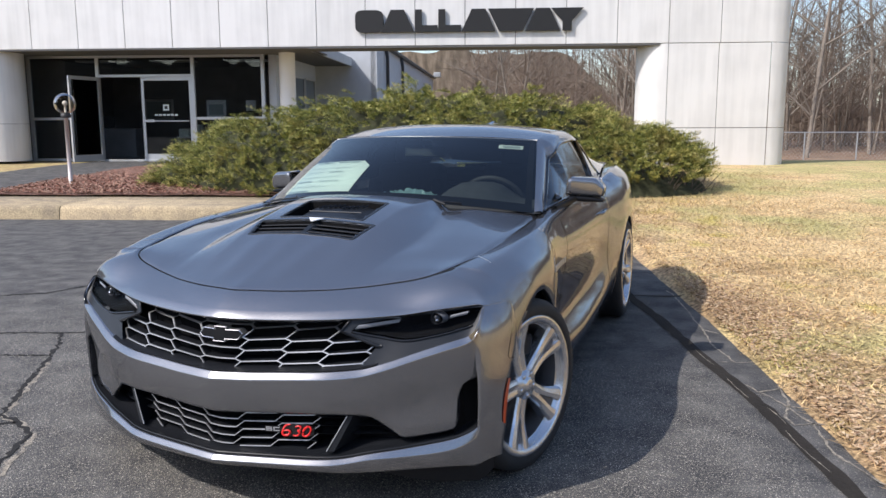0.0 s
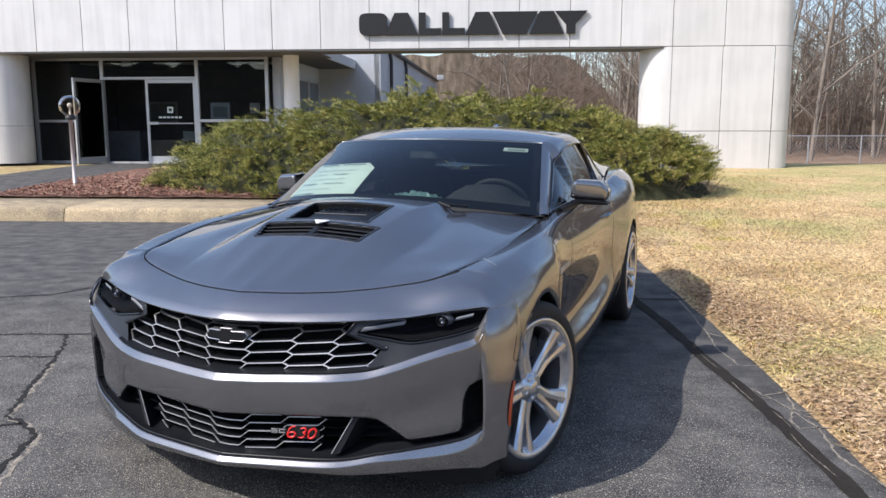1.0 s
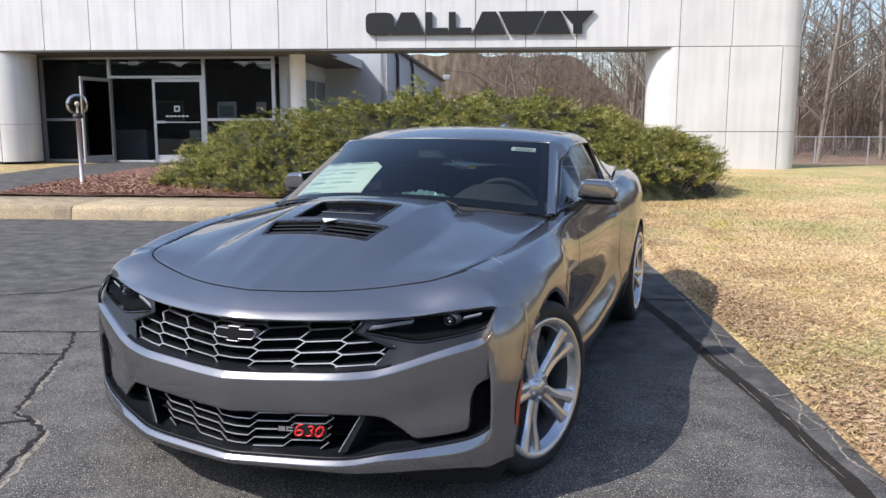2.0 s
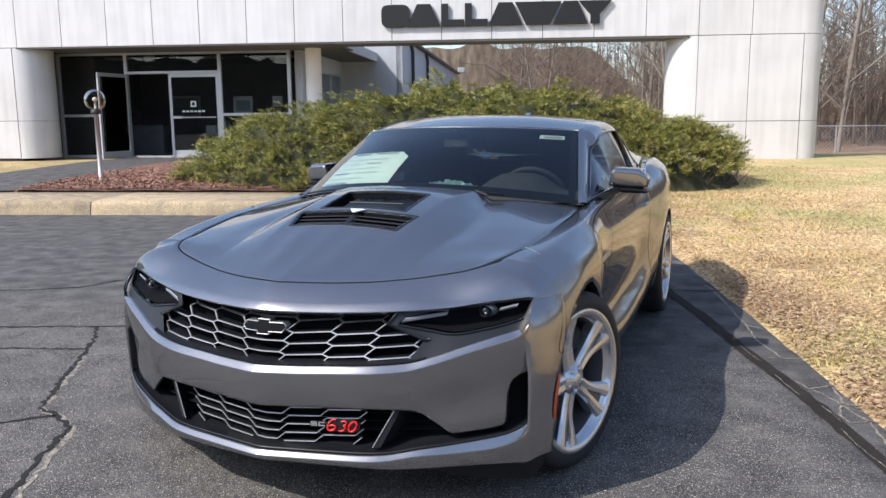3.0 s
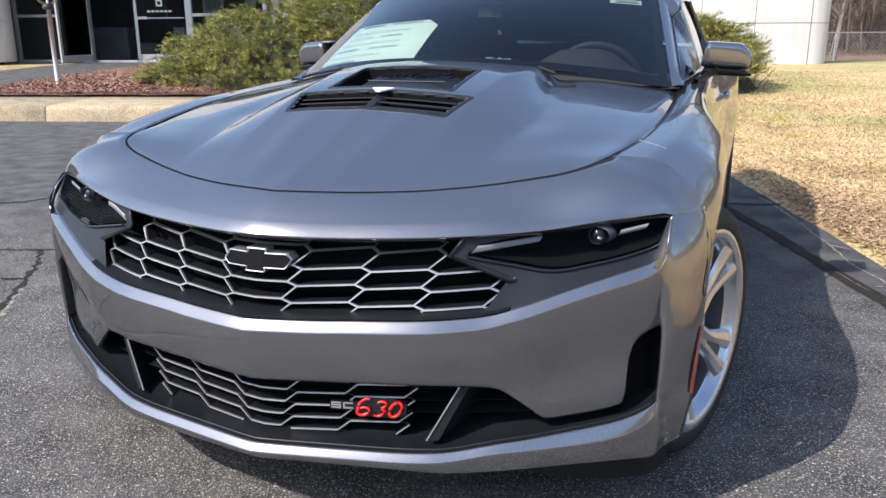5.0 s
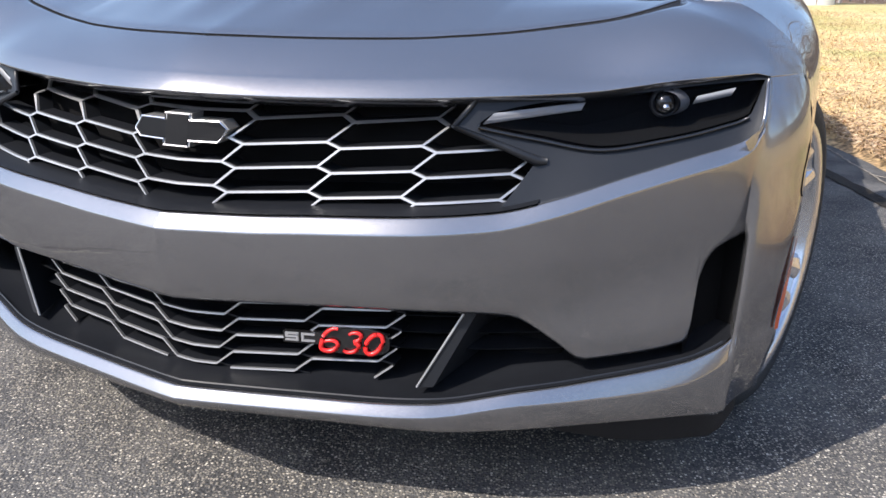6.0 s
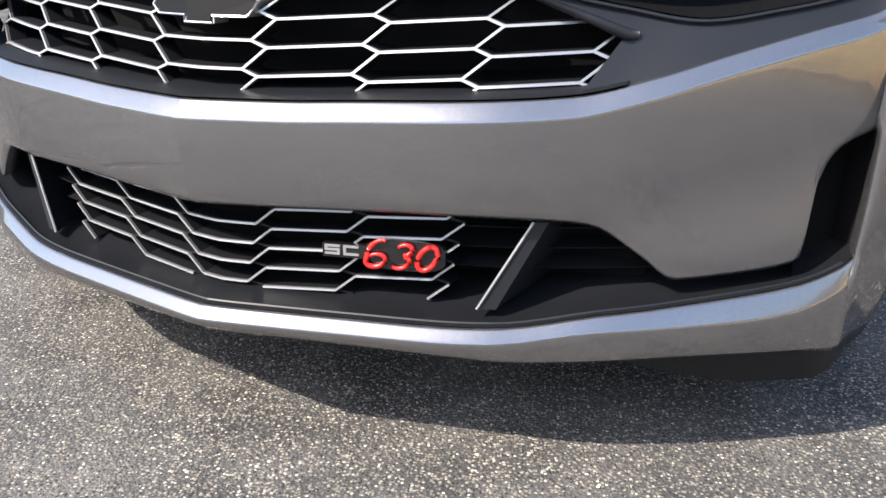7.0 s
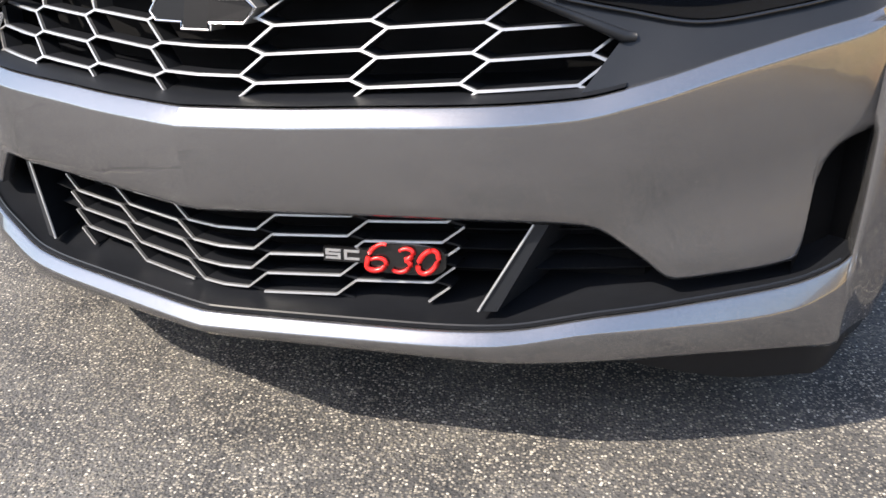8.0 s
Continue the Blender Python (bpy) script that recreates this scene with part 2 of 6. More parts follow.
TRIM = material("interior_plastic", (0.03, 0.031, 0.034), 0.7, bump=0.15, scale=400, vary=0.2)
DASH = material("soft_dashboard", (0.055, 0.059, 0.065), 0.75, bump=0.2, scale=300, vary=0.2, spec=0.2)
FABRIC = material("seat_cloth", (0.022, 0.022, 0.024), 0.9, bump=0.4, scale=500, vary=0.25)
PAPER = material("printed_paper", (0.72, 0.8, 0.76), 0.7, vary=0.03, scale=9)
INK = material("print_ink", (0.38, 0.45, 0.46), 0.8)
FILM = material("crinkled_film", (0.22, 0.36, 0.37), 0.15, coat=0.6, bump=1.0, scale=22)
ASPHALT = asphalt_material()
TAR = material("crack_filler", (0.030, 0.026, 0.022), 0.85, bump=0.5, scale=60, vary=0.35, spec=0.15)
CRACK = material("crack_shade", (0.012, 0.011, 0.01), 0.95)
PALEDUST = patchy_material("pale_crack_dust", ((0.24, 0.21, 0.17), (0.13, 0.118, 0.1), (0.34, 0.3, 0.24)), (9, 30, 90))
def lawn_colour(m):
    """Winter turf: straw, brown litter thickest along the asphalt, moss, and greener grass towards the fence."""
    n, l = m.node_tree.nodes, m.node_tree.links
    co, place = n["Texture Coordinate"], n.new("ShaderNodeSeparateXYZ")
    l.new(co.outputs["Object"], place.inputs[0])

    def field(scale, shift, detail=6):
        mp, t = n.new("ShaderNodeMapping"), n.new("ShaderNodeTexNoise")
        mp.inputs["Location"].default_value = shift
        t.inputs["Scale"].default_value, t.inputs["Detail"].default_value, t.inputs["Roughness"].default_value = scale, detail, 0.62
        l.new(co.outputs["Object"], mp.inputs[0])
        l.new(mp.outputs[0], t.inputs["Vector"])
        return t.outputs["Fac"]

    def span(sock, a, b, c, d):
        q = n.new("ShaderNodeMapRange")
        q.inputs[1].default_value, q.inputs[2].default_value, q.inputs[3].default_value, q.inputs[4].default_value = a, b, c, d
        l.new(sock, q.inputs[0])
        return q.outputs[0]

    def add(a, b):
        q = n.new("ShaderNodeMath")
        l.new(a, q.inputs[0])
        l.new(b, q.inputs[1])
        return q.outputs[0]

    def blend(f, a, b):
        q = n.new("ShaderNodeMix")
        q.data_type = "RGBA"
        l.new(f, q.inputs["Factor"])
        if isinstance(a, tuple):
            q.inputs["A"].default_value = (*a, 1)
        else:
            l.new(a, q.inputs["A"])
        q.inputs["B"].default_value = (*b, 1)
        return q.outputs["Result"]

    c = blend(span(field(1.7, (0, 0, 0)), .38, .64, 0, 1), (0.62, 0.455, 0.235), (0.50, 0.345, 0.165))
    c = blend(span(add(field(0.55, (7, 3, 0)), span(place.outputs["Y"], -12, -3, 0, .13)), .50, .66, 0, .62), c, (0.33, 0.33, 0.115))
    c = blend(span(add(field(1.9, (2, 9, 0)), span(place.outputs["X"], -1.2, .2, 0, -.10)), .56, .68, 0, .75), c, (0.46, 0.37, 0.09))
    c = blend(span(add(field(1.4, (0, 5, 4)), span(place.outputs["X"], -2.35, -1.25, .115, -.05)), .52, .68, 0, .7), c, (0.30, 0.19, 0.105))
    return c


def lawn_material():
    m = material("dry_lawn", (0.55, 0.4, 0.2), 0.95)
    n, l = m.node_tree.nodes, m.node_tree.links
    c, fine, hsv, q, bp = lawn_colour(m), n.new("ShaderNodeTexNoise"), n.new("ShaderNodeHueSaturation"), n.new("ShaderNodeMapRange"), n.new("ShaderNodeBump")
    fine.inputs["Scale"].default_value, fine.inputs["Detail"].default_value = 32, 7
    q.inputs[1].default_value, q.inputs[2].default_value, q.inputs[3].default_value, q.inputs[4].default_value = .34, .66, .36, 1.6
    bp.inputs["Strength"].default_value, bp.inputs["Distance"].default_value = .8, .02
    l.new(n["Texture Coordinate"].outputs["Object"], fine.inputs["Vector"])
    l.new(fine.outputs["Fac"], q.inputs[0])
    l.new(q.outputs[0], hsv.inputs["Value"])
    l.new(c, hsv.inputs["Color"])
    l.new(hsv.outputs[0], n["Principled BSDF"].inputs["Base Color"])
    l.new(fine.outputs["Fac"], bp.inputs["Height"])
    l.new(bp.outputs[0], n["Principled BSDF"].inputs["Normal"])
    return m


LAWN = lawn_material()
FIELD = patchy_material("leaf_litter", ((0.22, 0.13, 0.08), (0.16, 0.1, 0.06), (0.27, 0.18, 0.11)), (0.5, 1.3, 9))
STRAW = material("dry_grass_blades", (0.55, 0.4, 0.2), 0.8, spec=0.25)
_n, _l = STRAW.node_tree.nodes, STRAW.node_tree.links
_g, _h, _q = _n.new("ShaderNodeNewGeometry"), _n.new("ShaderNodeHueSaturation"), _n.new("ShaderNodeMapRange")
_q.inputs[3].default_value, _q.inputs[4].default_value = 0.4, 1.65
_l.new(_g.outputs["Random Per Island"], _q.inputs[0])
_l.new(_q.outputs[0], _h.inputs["Value"])
_l.new(lawn_colour(STRAW), _h.inputs["Color"])
_l.new(_h.outputs[0], _n["Principled BSDF"].inputs["Base Color"])
LEAFLITTER = island_material("fallen_leaves", ((0.32, 0.20, 0.115), (0.42, 0.28, 0.16), (0.60, 0.45, 0.29), (0.23, 0.14, 0.085)))
CONCRETE = patchy_material("kerb_concrete", ((0.38, 0.30, 0.19), (0.27, 0.215, 0.15), (0.46, 0.36, 0.22)), (1.4, 5, 60), 0.9, 0.2, 0.003)
MULCH = patchy_material("mulch_bed", ((0.2, 0.09, 0.065), (0.13, 0.06, 0.045), (0.3, 0.17, 0.12)), (6, 15, 45), 0.95, 1.0, 0.05)
CHIPS = island_material("mulch_chips", ((0.16, 0.07, 0.05), (0.3, 0.14, 0.1), (0.44, 0.28, 0.2), (0.1, 0.05, 0.035)))
def juniper_material(name, cols, brown):
    """Needles by twig, with browned patches through the shrub."""
    m = island_material(name, cols, 0.6)
    n, l = m.node_tree.nodes, m.node_tree.links
    t, mx, mr = n.new("ShaderNodeTexNoise"), n.new("ShaderNodeMix"), n.new("ShaderNodeMapRange")
    t.inputs["Scale"].default_value, t.inputs["Detail"].default_value = 2.6, 4
    mr.inputs[1].default_value, mr.inputs[2].default_value, mr.inputs[4].default_value = 0.52, 0.70, brown
    mx.data_type = "RGBA"
    mx.inputs["B"].default_value = (0.30, 0.20, 0.085, 1)
    l.new(n["Texture Coordinate"].outputs["Object"], t.inputs["Vector"])
    l.new(t.outputs["Fac"], mr.inputs[0])
    l.new(mr.outputs[0], mx.inputs["Factor"])
    l.new(n["Color Ramp"].outputs[0], mx.inputs["A"])
    l.new(mx.outputs["Result"], n["Principled BSDF"].inputs["Base Color"])
    return m


JUNIPER = juniper_material("juniper_needles", ((0.03, 0.042, 0.012), (0.11, 0.135, 0.036), (0.26, 0.275, 0.07), (0.44, 0.40, 0.13)), 0.45)
JUNIPERTIP = juniper_material("juniper_tips", ((0.08, 0.10, 0.028), (0.24, 0.265, 0.07), (0.46, 0.445, 0.13), (0.70, 0.60, 0.24)), 0.4)
# near-black green: the shade between the sprays is put into this colour
JUNIPERDEEP = material("juniper_shaded_core", (0.035, 0.037, 0.014), 0.95, bump=1.0, scale=14, vary=0.5)
BARK = material("grey_bark", (0.22, 0.185, 0.15), 0.95, bump=0.5, scale=12, vary=0.3)
TWIG = material("brown_twigs", (0.17, 0.128, 0.098), 0.95, vary=0.2, scale=3)
METALPOST = material("galvanised_steel", (0.42, 0.42, 0.42), 0.45, 0.6, vary=0.1, scale=12)
SIGNBLACK = material("sign_black", (0.008, 0.008, 0.009), 0.62)
GREYWALL = material("grey_blue_render", (0.5, 0.53, 0.57), 0.8, vary=0.08, scale=4)
DARKROOM = material("dim_interior", (0.2, 0.2, 0.21), 0.9, vary=0.3, scale=2)
# underside shade is put into the soffit colour
SOFFIT = material("shaded_soffit", (0.1, 0.1, 0.1), .8, vary=.05, scale=5)
FLASHING = material("dark_flashing", (0.03, 0.03, 0.033), 0.5)


def panel_material():
    """Off-white enamelled panels with rain streaks; each panel a little different."""
    m = material("white_panel", (0.68, 0.67, 0.655), 0.45)
    n, l = m.node_tree.nodes, m.node_tree.links
    b, co = n["Principled BSDF"], n["Texture Coordinate"]
    mp, st, cl = n.new("ShaderNodeMapping"), n.new("ShaderNodeTexNoise"), n.new("ShaderNodeTexNoise")
    mp.inputs["Scale"].default_value = (7, 7, 0.45)
    st.inputs["Scale"].default_value, st.inputs["Detail"].default_value = 1.0, 5
    cl.inputs["Scale"].default_value, cl.inputs["Detail"].default_value = 1.2, 4
    l.new(co.outputs["Object"], mp.inputs[0])
    l.new(mp.outputs[0], st.inputs["Vector"])
    l.new(co.outputs["Object"], cl.inputs["Vector"])
    ad, mr, hsv, inf = n.new("ShaderNodeMath"), n.new("ShaderNodeMapRange"), n.new("ShaderNodeHueSaturation"), n.new("ShaderNodeObjectInfo")
    ad.operation = "ADD"
    l.new(st.outputs["Fac"], ad.inputs[0])
    l.new(cl.outputs["Fac"], ad.inputs[1])
    mr.inputs[1].default_value, mr.inputs[2].default_value = 0.6, 1.15
    mr.inputs[3].default_value, mr.inputs[4].default_value = 0.84, 1.03
    l.new(ad.outputs[0], mr.inputs[0])
    rr, mu = n.new("ShaderNodeMapRange"), n.new("ShaderNodeMath")
    rr.inputs[3].default_value, rr.inputs[4].default_value = 0.97, 1.03
    mu.operation = "MULTIPLY"
    l.new(inf.outputs["Random"], rr.inputs[0])
    l.new(rr.outputs[0], mu.inputs[0])
    l.new(mr.outputs[0], mu.inputs[1])
    hsv.inputs["Color"].default_value = (0.68, 0.67, 0.655, 1)
    l.new(mu.outputs[0], hsv.inputs["Value"])
    l.new(hsv.outputs[0], b.inputs["Base Color"])
    return m


PANEL = panel_material()


# ---- building helpers ----
def pchip(xs, ys):
    """A smooth curve through points that never overshoots."""
    xs, ys = np.array(xs, float), np.array(ys, float)
    h, d = np.diff(xs), np.diff(ys) / np.diff(xs)
    m = np.empty_like(ys)
    m[0], m[-1] = d[0], d[-1]
    for i in range(1, len(xs) - 1):
        m[i] = 0 if d[i - 1] * d[i] <= 0 else 2 * d[i - 1] * d[i] / (d[i - 1] + d[i])

    def f(x):
        x = np.clip(x, xs[0], xs[-1])
        i = np.clip(np.searchsorted(xs, x) - 1, 0, len(xs) - 2)
        t = (x - xs[i]) / h[i]
        return ((1 + 2 * t) * (1 - t) ** 2 * ys[i] + t * (1 - t) ** 2 * h[i] * m[i] + t * t * (3 - 2 * t) * ys[i + 1] + t * t * (t - 1) * h[i] * m[i + 1])
    return f


def step(a, b, x):
    t = np.clip((x - a) / (b - a), 0, 1)
    return t * t * (3 - 2 * t)


def mesh_of(name, verts, faces, mat, smooth=False, weld=0.0):
    me = bpy.data.meshes.new(name)
    me.from_pydata([tuple(float(c) for c in v) for v in verts], [], faces)
    if weld:
        bm = bmesh.new()
        bm.from_mesh(me)
        bmesh.ops.remove_doubles(bm, verts=bm.verts, dist=weld)
        bmesh.ops.recalc_face_normals(bm, faces=bm.faces)
        bm.to_mesh(me)
        bm.free()
    if smooth:
        me.polygons.foreach_set("use_smooth", [True] * len(me.polygons))
    me.materials.append(mat)
    me.update()
    return me


def part(name, geo, mat, parent=None, label="", smooth=False, weld=0.0):
    """geo: (verts, faces). One mesh object, under a thing or a part."""
    ob = new(name, mesh_of(name, geo[0], geo[1], mat, smooth, weld))
    if parent is not None:
        ob.parent = parent
    if label:
        ob["label"] = label
    return ob


def thing(name, label, category, m=None, group="", kind=""):
    ob = new(name)
    ob.empty_display_size = 0.2
    if m is not None:
        ob.matrix_world = m
    return tagged(ob, label, category, group, kind)


def join(*geos):
    vs, fs = [], []
    for v, f in geos:
        o = len(vs)
        vs.extend(v)
        fs.extend([tuple(i + o for i in q) for q in f])
    return vs, fs


def move(geo, m):
    return [tuple(m @ Vector(v)) for v in geo[0]], geo[1]


def flip(geo):
    """Mirror in x."""
    return [(-v[0], v[1], v[2]) for v in geo[0]], [tuple(reversed(f)) for f in geo[1]]


def turned(geo):
    """The same faces, facing the other way."""
    return geo[0], [tuple(reversed(f)) for f in geo[1]]


def both(geo):
    return join(geo, flip(geo))


def sheet(rows, closed=False):
    """Faces over a list of equally long rows of points."""
    n = len(rows[0])
    vs = [p for r in rows for p in r]
    fs = []
    for j in range(len(rows) - 1):
        for i in range(n if closed else n - 1):
            k = (i + 1) % n
            fs.append((j * n + i, j * n + k, (j + 1) * n + k, (j + 1) * n + i))
    return vs, fs


def box(a, b, bevel=0.0):
    """A box between two corners, with chamfered edges."""
    (x0, y0, z0), (x1, y1, z1) = a, b
    if not bevel:
        vs = [(x, y, z) for z in (z0, z1) for x, y in ((x0, y0), (x1, y0), (x1, y1), (x0, y1))]
        return vs, [(3, 2, 1, 0), (4, 5, 6, 7), (0, 1, 5, 4), (1, 2, 6, 5), (2, 3, 7, 6), (3, 0, 4, 7)]
    bm = bmesh.new()
    bmesh.ops.create_cube(bm, size=1)
    for v in bm.verts:
        v.co = ((x0 + x1) / 2 + v.co.x * (x1 - x0), (y0 + y1) / 2 + v.co.y * (y1 - y0), (z0 + z1) / 2 + v.co.z * (z1 - z0))
    bmesh.ops.bevel(bm, geom=list(bm.edges), offset=bevel, segments=2, profile=0.5, affect="EDGES")
    bm.verts.index_update()
    geo = [tuple(v.co) for v in bm.verts], [tuple(v.index for v in f.verts) for f in bm.faces]
    bm.free()
    return geo


def tube(points, radii, sides=8, cap=True):
    """A round bar along points."""
    pts = [Vector(p) for p in points]
    if not hasattr(radii, "__len__"):
        radii = [radii] * len(pts)
    rows = []
    for i, p in enumerate(pts):
        d = (pts[min(i + 1, len(pts) - 1)] - pts[max(i - 1, 0)]).normalized()
        a = d.cross(Vector((0, 0, 1)) if abs(d.z) < 0.95 else Vector((1, 0, 0))).normalized()
        c = d.cross(a)
        rows.append([tuple(p + radii[i] * (math.cos(2 * math.pi * k / sides) * a + math.sin(2 * math.pi * k / sides) * c)) for k in range(sides)])
    vs, fs = sheet(rows, True)
    if cap:
        fs = fs + [tuple(range(sides)), tuple(range(len(vs) - 1, len(vs) - 1 - sides, -1))]
    return vs, fs


def lathe(profile, sides=48, axis="x"):
    """Turn (r, h) pairs round an axis."""
    rows = []
    for r, h in profile:
        ring = []
        for k in range(sides):
            c, s = r * math.cos(2 * math.pi * k / sides), r * math.sin(2 * math.pi * k / sides)
            ring.append((h, c, s) if axis == "x" else (c, s, h))
        rows.append(ring)
    return sheet(rows, True)


def prism(outline, depth, way=(0, 1, 0)):
    """A flat outline of 3D points, thickened along way."""
    n = len(outline)
    w = Vector(way) * depth
    vs = [tuple(p) for p in outline] + [tuple(Vector(p) + w) for p in outline]
    return vs, [tuple(range(n)), tuple(range(2 * n - 1, n - 1, -1))] + [(i, i + n, (i + 1) % n + n, (i + 1) % n) for i in range(n)]


def ball(c, r, sides=20, rings=12, squash=1.0):
    rows = [[(c[0] + r * math.sin(math.pi * j / rings) * math.cos(2 * math.pi * k / sides), c[1] + r * math.sin(math.pi * j / rings) * math.sin(2 * math.pi * k / sides),
              c[2] + squash * r * math.cos(math.pi * j / rings)) for k in range(sides)] for j in range(rings + 1)]
    return sheet(rows, True)

# ---- the car: x to its left side, y to its tail, z up; the front axle lies near y = 0 ----
car = thing("car", "dark grey metallic two-door sports coupe parked on asphalt", "car")
nose_y = pchip([0, .03, .09, .2, .394, .502, .586, .677, .767, .832, .859, .868, .90], [-.7675, -.7635, -.7525, -.731, -.688, -.645, -.606, -.553, -.498, -.452, -.431, -.418, -.36])
bar_top = pchip([0, .145, .236, .394, .502, .586, .677, .767, .832, .852, .861, .867, .869], [.551, .553, .557, .563, .570, .590, .620, .648, .667, .680, .692, .715, .758])
brow_y = pchip([0, .05, .2, .357, .481, .599, .744, .864], [-.720, -.714, -.675, -.627, -.577, -.512, -.435, -.358])
brow_z = pchip([0, .2, .357, .481, .599, .744, .864], [.731, .727, .729, .733, .738, .757, .766])
face_bottom = pchip([0, .33, .42, .49, .526, .545, .564, .603, .628, .640, .70, .790, .7955, .7985, .806, .823, .871],
                    [.403, .409, .408, .403, .397, .388, .374, .341, .317, .313, .317, .331, .36, .44, .47, .497, .521])
lip_top = pchip([0, .32, .427, .552, .62, .76, .80, .842, .858, .868], [.250, .250, .253, .272, .279, .296, .303, .319, .330, .340])
lip_bottom = pchip([0, .35, .47, .62, .77, .868], [.212, .205, .200, .203, .200, .192])
corner_front = pchip([.17, .30, .45, .515, .58, .64, .69, .725, .762], [-.420, -.428, -.434, -.437, -.4385, -.4365, -.427, -.405, -.360])


def face_in(x, z):
    """The leaning plane of the upper opening, from the bar back to the brow."""
    n, b, lo, hi = nose_y(x), brow_y(x), bar_top(x), brow_z(x)
    return n + (b - n) * np.clip((z - lo) / (hi - lo), 0, 1)


def bar_back(z):
    """The bar's outer end falls back as it climbs to the brow."""
    return .062 * np.clip((z - .685) / .077, 0, 1) ** 1.5


WHEEL_F, WHEEL_B, TYRE_R, ARCH_R = (0.850, 0.06, 0.352), (0.862, 2.81, 0.352), 0.352, 0.388


# body side: sections along the car
_Y = [-.24, 0, .3, .6, .84, 1.2, 1.8, 2.3, 2.65, 3.0, 3.4, 3.85]
SIDE = [(pchip(_Y, xs), pchip(_Y, zs)) for xs, zs in (
    ([.705, .7575, .782, .779, .772, .83, .835, .82, .79, .75, .70, .62], [.869, .892, .9205, .936, .948, .985, .998, 1.01, 1.035, 1.06, 1.07, 1.05]),
    ([.792, .838, .858, .850, .85, .86, .865, .865, .85, .82, .78, .68], [.868, .896, .925, .942, .955, .968, .975, 1.0, 1.055, 1.075, 1.065, 1.02]),
    ([.872, .906, .913, .892, .876, .876, .882, .915, .935, .92, .86, .74], [.828, .866, .888, .900, .90, .905, .91, .945, .995, 1.01, 1.0, .96]),
    ([.924, .946, .950, .918, .909, .912, .915, .945, .97, .96, .90, .77], [.770, .826, .840, .80, .78, .78, .79, .82, .86, .87, .86, .83]),
    ([.953, .9665, .967, .910, .868, .866, .880, .95, .978, .97, .91, .78], [.640, .742, .738, .60, .45, .43, .46, .60, .60, .60, .60, .60]),
    ([.941, .966, .966, .935, .948, .950, .946, .95, .97, .962, .90, .77], [.40, .40, .40, .36, .31, .30, .32, .40, .42, .42, .42, .42]),
    ([.926, .935, .925, .90, .905, .905, .905, .905, .93, .92, .85, .72], [.20, .20, .20, .20, .19, .19, .19, .2, .22, .24, .26, .30]))]


def side_x(y, z):
    """Half width of the body at a height, below the shoulder."""
    k, t = np.linspace(0, 1, len(SIDE)), np.linspace(.3, 1, 160)
    fx, fz = pchip(k, [f[0](y) for f in SIDE]), pchip(k, [f[1](y) for f in SIDE])
    return float(np.interp(-z, -fz(t), fx(t)))


def fascia_y(x, z):
    """The bumper's face: leans back a little towards its lower edge."""
    top = bar_top(x) - 0.024
    t = np.clip((top - z) / 0.16, 0, 1)
    return nose_y(x) - 0.015 + 0.010 * t + 0.024 * t * t + bar_back(z)


def bumper_face():
    cols = np.concatenate([np.linspace(0, .5, 21), np.linspace(.515, .64, 11), np.linspace(.66, .785, 7), [.792, .7955, .7985, .806, .813, .82, .835, .848, .858, .866]])
    rows = []
    for x in cols:
        zt, zb = bar_top(x), face_bottom(x)
        d = zt - min(0.024, 0.4 * (zt - zb))
        y = nose_y(x) + bar_back(zt)
        col = [(x, y + .05, zt + .002), (x, y + .006, zt), (x, y + .003, zt - .002), (x, y + .0005, zt - .006), (x, nose_y(x) + bar_back(d) - .0135, d + .005), (x, nose_y(x) + bar_back(d) - .0150, d + .001)]
        col += [(x, fascia_y(x, z), z) for z in [d - .002] + list(np.linspace(d - .008, zb + .006, 8))]
        col += [(x, fascia_y(x, zb) + .004, zb), (x, fascia_y(x, zb) + .03, zb + .002)]
        rows.append(col)
    return sheet(rows)


def corner_row(z):
    """Round the corner at one height, from the vent's edge to the wheel arch."""
    ye = WHEEL_F[1] - math.sqrt(max(0, ARCH_R ** 2 - (z - WHEEL_F[2]) ** 2)) if z < WHEEL_F[2] + .245 else -.24
    ye = min(ye, -.24) if z > WHEEL_F[2] else ye
    xe = side_x(max(ye, -.24), max(z, .21)) 
    o = .007 * math.exp(-((z - .303) / .02) ** 2) - .008 * step(.27, .18, z)
    x0 = .866 + .003 * step(.3, .42, z) * (1 - step(.5, .54, z))
    y0 = float(corner_front(z))
    pinch = .013 * min(((max(z, .34) - .60) / .25) ** 2, 1.1)
    mid = []
    for t in np.linspace(0, 1, 11):
        a = t * math.pi / 2
        q = pinch * math.sin(2 * a)
        mid.append((x0 + (xe - x0) * (.22 * t + .78 * math.sin(a)) + o * math.sin(a) * .6 - q, y0 + (ye - y0) * (.46 * t + .54 * (1 - math.cos(a))) - o * math.cos(a) + q, z))
    return x0, y0, xe, ye, o, mid


